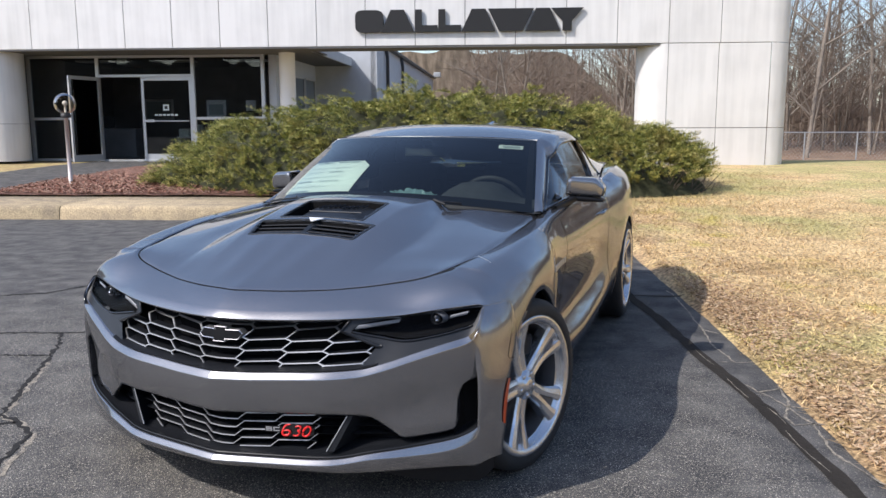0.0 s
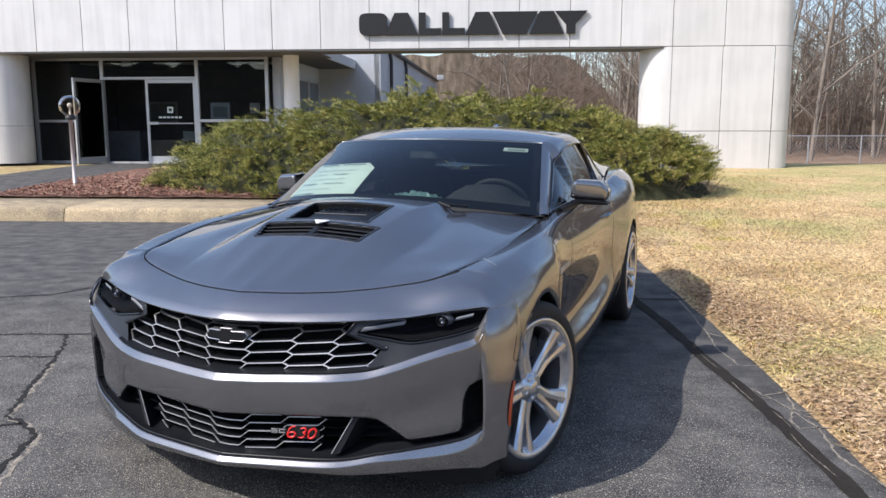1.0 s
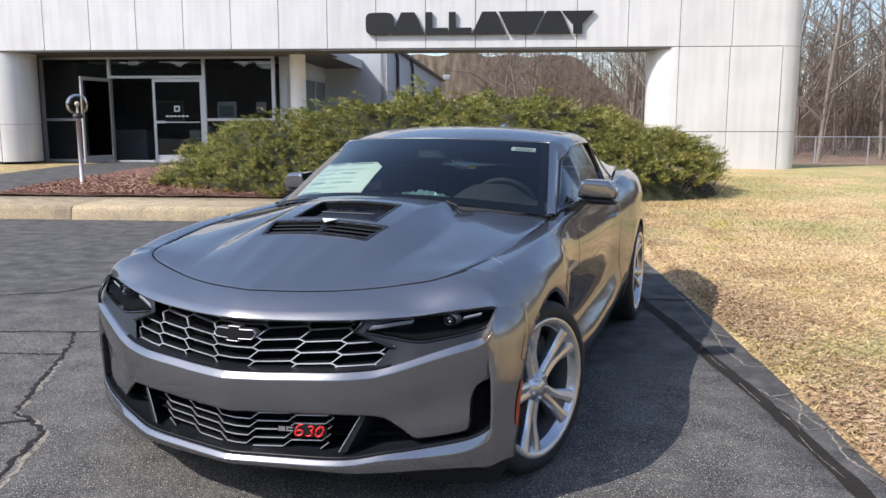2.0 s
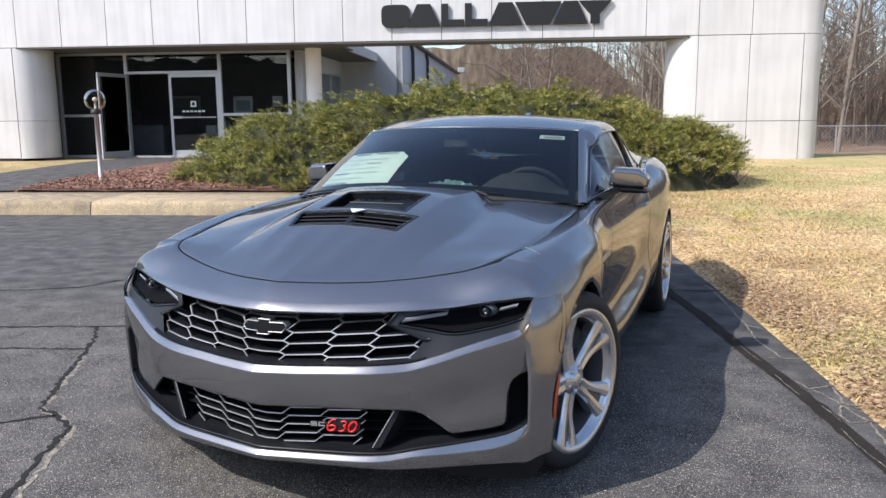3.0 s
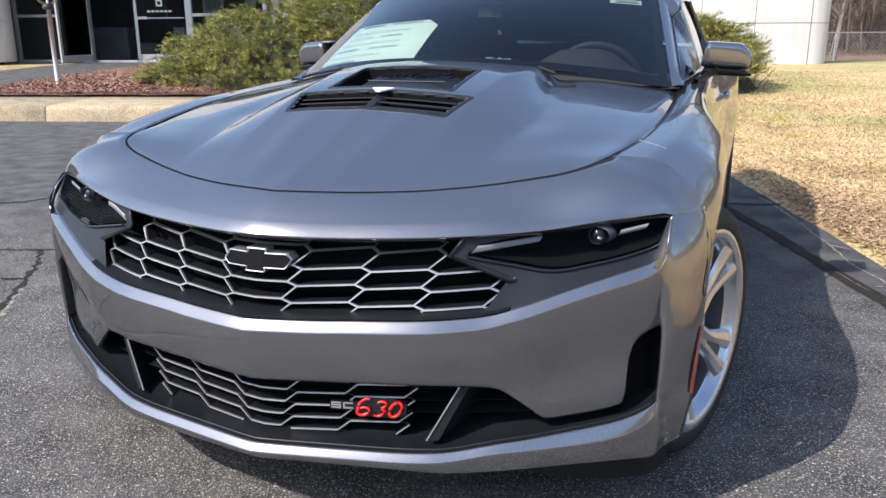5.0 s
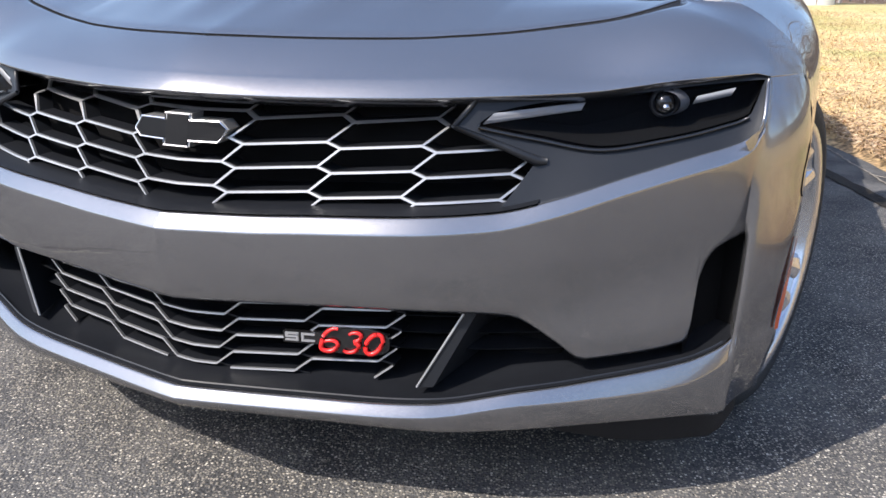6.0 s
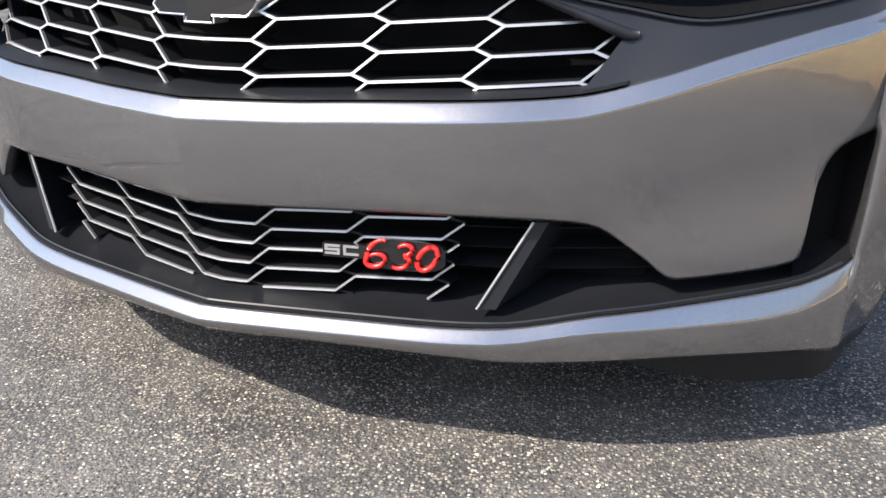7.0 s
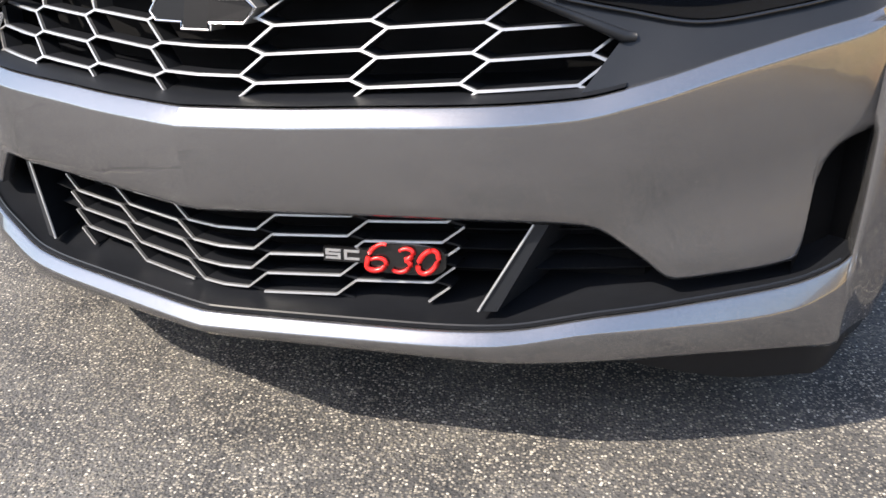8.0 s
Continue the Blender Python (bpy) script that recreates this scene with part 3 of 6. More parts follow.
def bumper_corner():
    """From the vent's outer edge round the corner to the wheel arch."""
    rows = []
    for z in np.concatenate([np.linspace(.191, .35, 10), np.linspace(.366, .762, 23)]):
        x0, y0, xe, ye, o, mid = corner_row(z)
        xa = .850 if z < .67 else float(np.interp(z, [bar_top(q) for q in np.linspace(.82, .868, 60)], np.linspace(.82, .866, 60)))
        row = [(.846, float(nose_y(.846)) + .004, z), (.857, float(nose_y(.857)) + .002, z)] if z < .300 else [(x0 - .012, y0 + .10, z), (x0 - .005, y0 + .006 - o, z)] if z < .515 else [(xa, float(fascia_y(xa, z)) + .001, z), ((xa + .866) / 2, float(fascia_y((xa + .866) / 2, z)) + .0005, z)]
        rows.append(row + mid + [(xe - .03, ye + .004, z) if z < WHEEL_F[2] + .23 else (xe - .002, ye + .006, z)])
    return sheet(rows)


def bumper_lip():
    rows = []
    for x in np.concatenate([np.linspace(0, .41, 15), [.42, .43], np.linspace(.46, .80, 12), [.82, .835, .848, .858, .868]]):
        zt, zb, y = lip_top(x), lip_bottom(x), nose_y(x)
        f = .017 * (1 - .6 * step(.80, .87, x))
        c = .0165 + .0185 * step(.50, .80, x)
        rows.append([(x, y + .03, zt - .004), (x, y + .002, zt), (x, y - .0025, zt - .001), (x, y - .004, zt - .003), (x, y - f + .0015, zt - c + .003), (x, y - f, zt - c),
                     (x, y - f + .0005, zt - c - .004), (x, y - f * .5, zb + .008), (x, y, zb), (x, y + .06, zb + .006)])
    return sheet(rows)


part("front_bumper", both(join(bumper_face(), bumper_lip(), bumper_corner())), PAINT, car, "dark grey painted bumper with pointed nose", True)

# brow panel between the grille and the bonnet gap
HOOD_EDGE = [(0, -.611, .809), (.18, -.562, .807), (.308, -.509, .808), (.383, -.473, .812), (.457, -.436, .818), (.531, -.401, .828), (.61, -.360, .840), (.668, -.318, .856),
             (.703, -.249, .868), (.735, -.10, .880), (.758, .02, .892), (.78, .25, .916), (.783, .5, .932), (.775, .70, .940), (.765, .86, .945)]
_k = np.linspace(0, 1, len(HOOD_EDGE))
hood_edge = [pchip(_k, [p[i] for p in HOOD_EDGE]) for i in range(3)]


def edge_at(t):
    return np.array([f(t) for f in hood_edge])


_k = np.linspace(0, 1, len(SIDE))
SEC0 = pchip(_k, [f[0](-.24) for f in SIDE]), pchip(_k, [f[1](-.24) for f in SIDE])
TOP_END = float(np.interp(-.76, [-SEC0[1](q) for q in np.linspace(0, 1, 200)], np.linspace(0, 1, 200)))
_mid = corner_row(.76)[5]


def CORNER_TOP(a):
    return [float(np.interp(a, np.linspace(0, 1, len(_mid)), [p[i] for p in _mid])) for i in range(3)]


def brow_panel():
    cols = []
    n = 44
    for i in range(n + 1):
        s = i / n
        if s < .86:
            x = .866 * (s / .86)
            fwd, up = -.018 * (1 - step(.42, .78, x)) - .001, .029 * (1 - step(.45, .80, x)) + .002
            low = np.array([x, brow_y(x) - fwd, brow_z(x) - .13 * up])
        else:
            a = (s - .86) / .14
            low = np.array(CORNER_TOP(a))
            fwd, up = -.001 * (1 - a), .0005 + .0015 * (1 - a)
        k = step(.82, .9, s)
        high = edge_at(.571 * min(1, s / .90))
        lipk = up / .031
        out = low + np.array([0, fwd * .93 + .023 * lipk, up])
        under = 1 - step(.70, .86, s)
        col = [low + np.array([0, .06 * (1 - k), -.012 * under]), low + np.array([0, .012 * under, -.013 * under]), low + np.array([0, fwd * .9, .05 * up]), low + np.array([0, fwd, .13 * up]), low + np.array([0, fwd * .93, .21 * up]), low + np.array([0, fwd * .93 + .019 * lipk, .92 * up]), out]
        for v in np.linspace(.08, 1, 11):
            g = step(.5, .86, s)
            ctrl = (1 - g) * ((out + high) / 2 + np.array([0, -.003, .007])) + g * (out + .15 * (high - out) + np.array([.006, -.006, .065]))
            p = (1 - v) ** 2 * out + 2 * v * (1 - v) * ctrl + v * v * high
            w = step(.86, 1, s)
            if w > 0:
                t = TOP_END * (1 - v)
                q = np.array([float(SEC0[0](t)), -.24, float(SEC0[1](t))])
                p = p * (1 - w) + q * w
            col.append(p)
        col.append(high + np.array([0, .004, -.012]))
        cols.append(col)
    return sheet(cols)


part("brow_panel", both(brow_panel()), PAINT, car, "", True, .0004)


dome_top = pchip([-.62, -.306, .0, .224, .45], [.16, .268, .282, .292, .33])
dome_foot = pchip([-.62, -.40, -.155, .0, .139, .30, .45], [.38, .41, .430, .446, .446, .43, .40])


def hood():
    """Bonnet: a Coons patch with a raised, creased centre."""
    na, nj = 84, 72
    rear = lambda a: np.array([.765 * a, .47 + .39 * a * a, 1.030 - .085 * a * a])
    rows = []
    for j in range(nj + 1):
        v = j / nj
        side = edge_at(.5 + .5 * v)
        row = []
        for i in range(-na, na + 1):
            a = abs(i) / na
            f, r = edge_at(.5 * a), rear(a)
            p = (1 - v) * f + v * r + a * a * (side - ((1 - v) * edge_at(.5) + v * rear(1)))
            x, y = p[0], p[1]
            z = p[2] + .014 * math.sin(math.pi * v) * (1 - a * a) + .010 * step(0, .16, v) * (1 - v) * (a * a - a ** 6)
            top, foot = dome_top(y), dome_foot(y)
            fall = float(np.clip((x - top) / (foot - top), 0, 1))
            z += .044 * step(-.58, .10, y) * (1 - fall ** 1.1) * (1 - .5 * step(.25, .62, y))
            z -= .010 * step(-.22, .05, y) * math.exp(-(max(0, x - foot) / .075) ** 2 - (max(0, foot - x) / .04) ** 2)
            z += .006 * math.exp(-((x - .10 - .1 * (y + .6)) / .05) ** 2) * step(-.6, -.4, y) * step(-.05, -.3, y)
            edge = min(1, min((1 - a) * 26, v * 40, (1 - v) * 40 + .4))
            z -= .006 * (1 - edge) ** 2
            row.append((x if i >= 0 else -x, y, z))
        rows.append(row)
    g = sheet(rows)
    return g, rows


hood_geo, hood_rows = hood()
VENTS = ((-.135, .008, .238, .270, 4), (.050, .312, .196, .198, 0))


def in_vent(x, y, shrink):
    for y0, y1, w0, w1, _ in VENTS:
        t = (y - y0) / (y1 - y0)
        if y0 + shrink < y < y1 - shrink and abs(x) < w0 + (w1 - w0) * t - shrink:
            return True
    return False


_c = lambda f, i: sum(hood_geo[0][k][i] for k in f) / 4
hood_geo = (hood_geo[0], [f for f in hood_geo[1] if not in_vent(_c(f, 0), _c(f, 1), .004)])
part("bonnet", hood_geo, PAINT, car, "sculpted bonnet with two black louvred vents", True)
_hp = np.array([p for r in hood_rows for p in r])


def hood_z(x, y):
    """Height of the bonnet by a plane through the nearest points."""
    d = (_hp[:, 0] - x) ** 2 + (_hp[:, 1] - y) ** 2
    k = np.argpartition(d, 9)[:9]
    a = np.column_stack([_hp[k, 0] - x, _hp[k, 1] - y, np.ones(9)])
    return float(np.linalg.lstsq(a, _hp[k, 2], rcond=None)[0][2])


part("bonnet_gap", both(tube([edge_at(t) + np.array([.001, -.001, -.0015]) for t in np.linspace(0, .985, 90)], .0023, 6)), VOIDBLACK, car)


def hood_vent(y0, y1, w0, w1, slats):
    """A sunken vent: thin flush frame, walls, dark floor and, if any, tilted louvres on both sides of a centre ridge."""
    deep = .03 if slats else .05

    def ring(sc, dz):
        pts = []
        corners = [(-w0 + sc, y0 + sc), (w0 - sc, y0 + sc), (w1 - sc, y1 - sc), (-w1 + sc, y1 - sc)]
        for k in range(4):
            a, c = corners[k], corners[(k + 1) % 4]
            for t in np.linspace(.03, .97, 16):
                x, y = a[0] + (c[0] - a[0]) * t, a[1] + (c[1] - a[1]) * t
                pts.append((x, y, hood_z(x, y) + dz))
        return pts
    rim = sheet([ring(-.009, -.002), ring(-.0085, .002), ring(.002, .0022), ring(.003, -.006)], True)
    wall = sheet([ring(.0025, -.003), ring(.006, -deep - .004)], True)
    rows = []
    for t in np.linspace(.02, .98, 8):
        y, w = y0 + (y1 - y0) * t, (w0 + (w1 - w0) * t) - .006
        rows.append([(x, y, hood_z(x, y) - deep) for x in np.linspace(-w, w, 15)])
    louvres = []
    for s in range(slats):
        t = (s + .5) / slats
        y, w = y0 + (y1 - y0) * t, (w0 + (w1 - w0) * t) - .012
        d = (y1 - y0) / slats * .40
        for xs in (np.linspace(-w, -.013, 8), np.linspace(.013, w, 8)):
            louvres.append(sheet([[(x, y - d, hood_z(x, y - d) - .012) for x in xs], [(x, y - d + .003, hood_z(x, y - d) - .009) for x in xs],
                                  [(x, y + d, hood_z(x, y + d) - .018) for x in xs], [(x, y + d, hood_z(x, y + d) - .021) for x in xs]]))
    return rim, join(sheet(rows), wall), louvres


for v in VENTS:
    rim, floor_, louvres = hood_vent(*v)
    vent = part("bonnet_vent", floor_, VOIDBLACK, car, "black louvred bonnet vent" if louvres else "deep black bonnet opening over a ribbed engine cover")
    part("frame", rim, BEZEL, vent)
    for g in louvres:
        part("louvre", g, BLACK, vent)
    y0, y1, w0, w1, slats = v
    if slats:
        part("centre_ridge", sheet([[(x * (1 + .5 * t), y0 + .004 + (y1 - y0 - .008) * t, hood_z(0, y0 + (y1 - y0) * t) + dz) for x, dz in ((-.020, -.028), (-.010, -.008), (.010, -.008), (.020, -.028))] for t in (0, .5, 1)]), BLACK, vent)
        continue
    cover = part("engine_cover", sheet([[(x, y0 + .045 + .19 * t, hood_z(0, y0 + .045 + .19 * t) - .020 - .018 * abs(x / .16) ** 4) for x in np.linspace(-.165, .165, 15)] for t in np.linspace(0, 1, 6)]), BLACK, vent, "ribbed black cover below the opening", True)
    for sx in (-.085, .03):
        for k in range(5):
            y = y0 + .175 + .006 * k
            part("rib", tube([(sx + .022 * k - .012, y - .012, hood_z(0, y) - .016), (sx + .022 * k, y + .03, hood_z(0, y + .03) - .014)], .0045, 5), BLACK, cover)
    part("cover_seam", tube([(x, y0 + .13, hood_z(0, y0 + .13) - .019) for x in (-.13, 0, .13)], .0022, 5), BEZEL, cover)
zc = hood_z(0, -.005)
part("bonnet_badge", prism([(-.036, .012, zc + .007), (-.007, -.030, zc + .001), (.007, -.030, zc + .001), (.036, .012, zc + .007), (.014, .008, zc + .008), (-.014, .008, zc + .008)], .004, (0, 0, 1)), WHITE, car, "small white badge")
def section(y, n=22):
    ctrl = [(fx(y), fz(y)) for fx, fz in SIDE]
    k = np.linspace(0, 1, len(ctrl))
    fx, fz = pchip(k, [c[0] for c in ctrl]), pchip(k, [c[1] for c in ctrl])
    t = np.linspace(0, 1, 160)
    X, Z = fx(t), fz(t)
    end = 1.0
    for cy in (WHEEL_F[1], WHEEL_B[1]):
        if abs(y - cy) < ARCH_R:
            za = WHEEL_F[2] + math.sqrt(ARCH_R ** 2 - (y - cy) ** 2)
            hit = np.where(Z < za)[0]
            if len(hit):
                end = t[hit[0]]
    tt = np.linspace(0, end, n)
    return [(float(fx(q)), y, float(fz(q))) for q in tt], end < 1


def side_panel(ya, yb, m):
    rows = []
    extra = []
    for cy in (WHEEL_F[1], WHEEL_B[1]):
        extra += [cy + s * ARCH_R * math.sin(a) for a in np.linspace(.1, math.pi / 2 - .0005, 12) for s in (-1, 1)]
        extra += [cy - ARCH_R - .0006, cy + ARCH_R + .0006]
    ys = sorted(y for y in list(np.linspace(ya, yb, m)) + extra if ya <= y <= yb)
    for y in ys:
        s, cut = section(y)
        x, yy, z = s[-1]
        s = s + [(x - .006, yy, z - .004), (x - .035, yy, z + (.004 if cut else 0))]
        s = [(s[0][0] - .002, y, s[0][2] - .014)] + s
        rows.append(s)
    return sheet(rows)


for name, ya, yb, m in (("front_wing", -.24, .905, 28), ("door", .912, 2.125, 18), ("rear_quarter", 2.132, 3.85, 28)):
    g = side_panel(ya, yb, m)
    for geo in (g, flip(g)):
        part(name, geo, PAINT, car, "", True)
part("inner_shell", both(join(box((.60, .55, .22), (.865, 2.2, .90)), box((.0, 2.2, .3), (.62, 3.78, .98)))), VOIDBLACK, car)

# seam glint between bonnet and wing corner, bumper seam, wing badge, door handles
def on_wing(x, y):
    pts = section(y, 60)[0]
    k = max(range(len(pts)), key=lambda i: pts[i][2])
    up = pts[:20]
    return (x, y, float(np.interp(x, [p[0] for p in up], [p[2] for p in up])))


for side in (lambda g: g, flip):
    # thin pale bar in place of the light caught on the panel edge
    part("seam_glint", side(tube([on_wing(x, y) for x, y in ((.750, -.066), (.775, -.095), (.80, -.122), (.826, -.150))], .0013, 5)), SATIN, car)
    path = []
    for z, y in ((.756, -.266), (.70, -.275), (.64, -.290), (.60, -.302), (.572, -.312), (.560, -.305), (.556, -.285), (.553, -.262)):
        mid = corner_row(z)[5]
        x = float(np.interp(y, [p[1] for p in mid], [p[0] for p in mid]))
        path.append((x + .0005, y, z))
    part("bumper_seam", side(tube(path, .0010, 5)), VOIDBLACK, car)
    for k in range(6):
        y = .60 + .05 * k
        part("wing_badge", side(box((side_x(y, .725) - .004, y, .712), (side_x(y, .725) + .0025, y + .034, .740), .002)), SATIN, car, "small satin strokes of a badge")
for s in (1, -1):
    hy = 1.96
    g = join(tube([(s * .902, hy - .1, .845), (s * .925, hy - .08, .848), (s * .928, hy + .08, .852), (s * .905, hy + .1, .855)], .011, 8))
    part("door_handle", g, PAINT, car, "", True)

# glasshouse
def ws_base(a):
    return np.array([.755 * a, .485 + .345 * a * a, 1.035 - .078 * a * a])


def ws_top(a):
    return np.array([.622 * a, 1.155 + .265 * a * a, 1.326 - .024 * a * a])


def grid2(f, g, bulge, n=24, m=14, a0=-1, a1=1):
    rows = []
    for j in range(m + 1):
        v = j / m
        rows.append([tuple((1 - v) * f(a) + v * g(a) + np.array(bulge) * math.sin(math.pi * v) * (1 - .5 * a * a)) for a in np.linspace(a0, a1, n + 1)])
    return sheet(rows)


screen = part("windscreen", grid2(ws_base, ws_top, (0, -.012, .02)), SCREEN, car, "raked windscreen with a price sheet inside", True)
screen.visible_shadow = False
def on_glass(a, v, lift):
    p = (1 - v) * ws_base(a) + v * ws_top(a) + np.array([0, -.012, .02]) * math.sin(math.pi * v) * (1 - .5 * a * a)
    return tuple(p + np.array([0, .7, -.7]) * lift)


frit = [sheet([[on_glass(a, v, .006) for a in np.linspace(-.985, .985, 41)] for v in vs]) for vs in ((.004, .05, .10), (.965, .985))]
frit += [sheet([[on_glass(s_ * a, v, .006) for v in np.linspace(.05, .97, 15)] for a in (.945, .985)]) for s_ in (1, -1)]
part("screen_frit", join(*frit), VOIDBLACK, screen, "black band round the windscreen")
roof_edge = [pchip([1.42, 1.7, 2.1, 2.55], v) for v in ([.622, .63, .62, .56], [1.302, 1.335, 1.345, 1.312])]


def roof():
    rows = []
    for v in np.linspace(0, 1, 20):
        row = []
        for a in np.linspace(-1, 1, 33):
            f = ws_top(a)
            ye = 1.42 + v * 1.13
            r = np.array([a * roof_edge[0](ye), f[1] + v * (2.60 - f[1] - .05 * a * a), 0])
            zc = 1.326 + .062 * math.sin(min(1, v * 3.0) * math.pi * .5) - .012 * step(.8, 1, v)
            r[2] = zc - (zc - roof_edge[1](ye)) * abs(a) ** 2.6
            row.append(tuple(r))
        rows.append(row)
    return sheet(rows)


part("roof", roof(), PAINT, car, "", True)
part("header_strip", tube([ws_top(a) + np.array([0, -.004, -.004]) for a in np.linspace(-1, 1, 24)], .004, 6), SATIN, car, "", True)
win_top = pchip([.86, 1.0, 1.2, 1.42, 1.7, 2.0, 2.3, 2.5, 2.64], [.962, 1.035, 1.135, 1.225, 1.283, 1.292, 1.245, 1.15, 1.04])


def belt(y):
    return np.array([SIDE[0][0](y) - .012, y, SIDE[0][1](y) + .002])


def top_line(y):
    b = belt(y)
    if y < 1.45:
        q = max(0, (y - .84) / .61)
        e = inner_line(y) + np.array([.048 + .016 * q, 0, -.082 - .016 * q])
        return np.array([e[0], y, max(e[2], b[2] + .004)])
    z = max(win_top(y), b[2] + .004)
    return np.array([b[0] - .125 * ((z - b[2]) / .30) ** .62, y, z]) if y < 2.64 else b


def inner_line(y):
    if y < 1.42:
        v = (y - .83) / .59
        p = ws_base(1) + (ws_top(1) - ws_base(1)) * v
        return np.array([p[0], y, p[2]])
    if y < 2.55:
        return np.array([roof_edge[0](y), y, roof_edge[1](y)])
    v = (y - 2.55) / .85
    return np.array([.56 + .07 * v, y, 1.312 - .25 * v - .02 * math.sin(math.pi * v)])


rail = [[tuple(inner_line(y) + (top_line(y) - inner_line(y)) * v + np.array([.012, 0, .008]) * math.sin(math.pi * v)) for v in np.linspace(0, 1, 7)] for y in np.concatenate([np.linspace(.84, 2.64, 50), np.linspace(2.68, 3.4, 12)])]
for geo in (sheet(rail), flip(sheet(rail))):
    part("pillar", geo, PAINT, car, "", True)
glass = sheet([[tuple(belt(y) + (top_line(y) - belt(y)) * v + np.array([.008, 0, 0]) * math.sin(math.pi * v) - np.array([.004, 0, 0])) for v in np.linspace(0, 1, 8)] for y in np.linspace(.90, 2.63, 40)])
seal = tube([top_line(y) + np.array([.002, 0, -.004]) for y in np.linspace(.90, 2.64, 40)], .009, 6)
beltseal = tube([belt(y) for y in np.linspace(.88, 2.64, 30)], .008, 6)
post = tube([belt(2.16) + (top_line(2.10) - belt(2.16)) * v + np.array([.006, 0, 0]) for v in (0, .5, 1)], .016, 6)
for side in (lambda g: g, flip):
    w = part("side_window", side(turned(glass)), SIDEGLASS, car, "tinted side window", True)
    part("window_seal", side(join(seal, beltseal)), GLOSSBLACK, w, "", True)
    part("window_post", side(post), GLOSSBLACK, w, "", True)
part("rear_window", sheet([[tuple(np.array([a * (.56 + .07 * v), 2.60 - .05 * a * a * (1 - v) + .80 * v, 1.378 - .066 * abs(a) ** 2.6 * (1 - v) - .31 * v])) for a in np.linspace(-1, 1, 21)] for v in np.linspace(0, 1, 10)]), SIDEGLASS, car, "", True)
part("boot_lid", sheet([[(a * (.70 - .06 * v), 3.38 + .47 * v, 1.072 - .03 * a * a + .02 * v * v) for a in np.linspace(-1, 1, 15)] for v in np.linspace(0, 1, 6)] +
                       [[(a * .62, 3.87, 1.05 - .5 * v) for a in np.linspace(-1, 1, 15)] for v in np.linspace(0, 1, 4)]), PAINT, car, "", True)
part("roof_aerial", join(prism([(-.022, 2.5, 1.375), (.022, 2.5, 1.375), (.012, 2.66, 1.405), (-.012, 2.66, 1.405), (-.02, 2.7, 1.375)][:4], .01, (0, .08, 0)), box((-.025, 2.48, 1.37), (.025, 2.72, 1.39), .008)), GLOSSBLACK, car)

# door mirrors
def mirror_geo(zl, zh, grow=0.0):
    """A flat-topped wedge shell: rounded nose, cut at the back, ends rounded."""
    rows = []
    for t in np.linspace(0, 1, 17):
        x = .838 - grow + (.180 + 2 * grow) * t
        e = 1 - .30 * max(0, (t - .90) / .10) ** 2.2 - .12 * max(0, (.06 - t) / .06) ** 2
        hi, lo = zh - .012 * t - (zh - zl) * .38 * max(0, (t - .72) / .28) ** 1.3 + grow, zl + .010 * (1 - t) ** 2 - grow
        cz, hz = (hi + lo) / 2, (hi - lo) / 2 * e
        y1, dy = 1.335 + .05 * t, (.115 - .03 * t) * (.4 + .6 * e) + grow
        ring = [(x, y1, cz - hz), (x, y1, cz + hz)]
        for a in np.linspace(math.pi / 2, -math.pi / 2, 12):
            ring.append((x + .012 * math.sin(a) * (1 - t), y1 - .02 - dy * max(0.0, math.cos(a)) ** .26 * (1 + .06 * math.sin(a)), cz + hz * math.copysign(abs(math.sin(a)) ** .5, math.sin(a))))
        rows.append(ring)
    g = sheet(rows, True)
    n = len(rows[0])
    g[1].append(tuple(range(n)))
    g[1].append(tuple(range(len(g[0]) - 1, len(g[0]) - 1 - n, -1)))
    return g


for side in (lambda g: g, flip):
    mir = part("door_mirror", side(mirror_geo(1.002, 1.112)), PAINT, car, "grey wing mirror on a dark stalk", True)
    part("lower_shell", side(mirror_geo(.976, 1.010, .001)), BLACK, mir, "", True)
    stalk = []
    for (x, y, z), (w, h) in zip([(.822, .985, .962), (.842, 1.07, .974), (.868, 1.17, .990), (.905, 1.27, 1.004)], [(.05, .02), (.045, .016), (.05, .014), (.075, .012)]):
        stalk.append([(x + w * .5 * math.cos(a) * .5, y + w * math.cos(a) * .5, z + h * math.sin(a)) for a in np.linspace(0, 2 * math.pi, 10, endpoint=False)])
    part("stalk", side(sheet(stalk, True)), BLACK, mir, "", True)
    part("mirror_glass", side(box((.85, 1.372, 1.015), (.995, 1.379, 1.1), .002)), CHROME, mir)

# cabin
part("dashboard", sheet([[(x, .60 + .22 * (x / .75) ** 2 + .62 * v, .955 + .03 * math.sin(v * 2.2) + (.10 * math.exp(-((x - .38) / .17) ** 4) * step(.2, .7, v)) - .18 * step(.8, 1, v)) for x in np.linspace(-.78, .78, 33)] for v in np.linspace(0, 1, 12)]), DASH, car, "", True)
part("steering_wheel", join(move(lathe([(.185 + .014 * math.cos(a), .014 * math.sin(a)) for a in np.linspace(0, 2 * math.pi, 11)], 36, "z"), pose(.41, 1.30, .935, -62, 0, 0)),
                            move(box((-.17, -.02, -.012), (.17, .02, .012), .006), pose(.41, 1.30, .935, -62, 0, 0)), move(ball((0, 0, 0), .06, 16, 8, .5), pose(.41, 1.30, .935, -62, 0, 0))), TRIM, car, "", True)


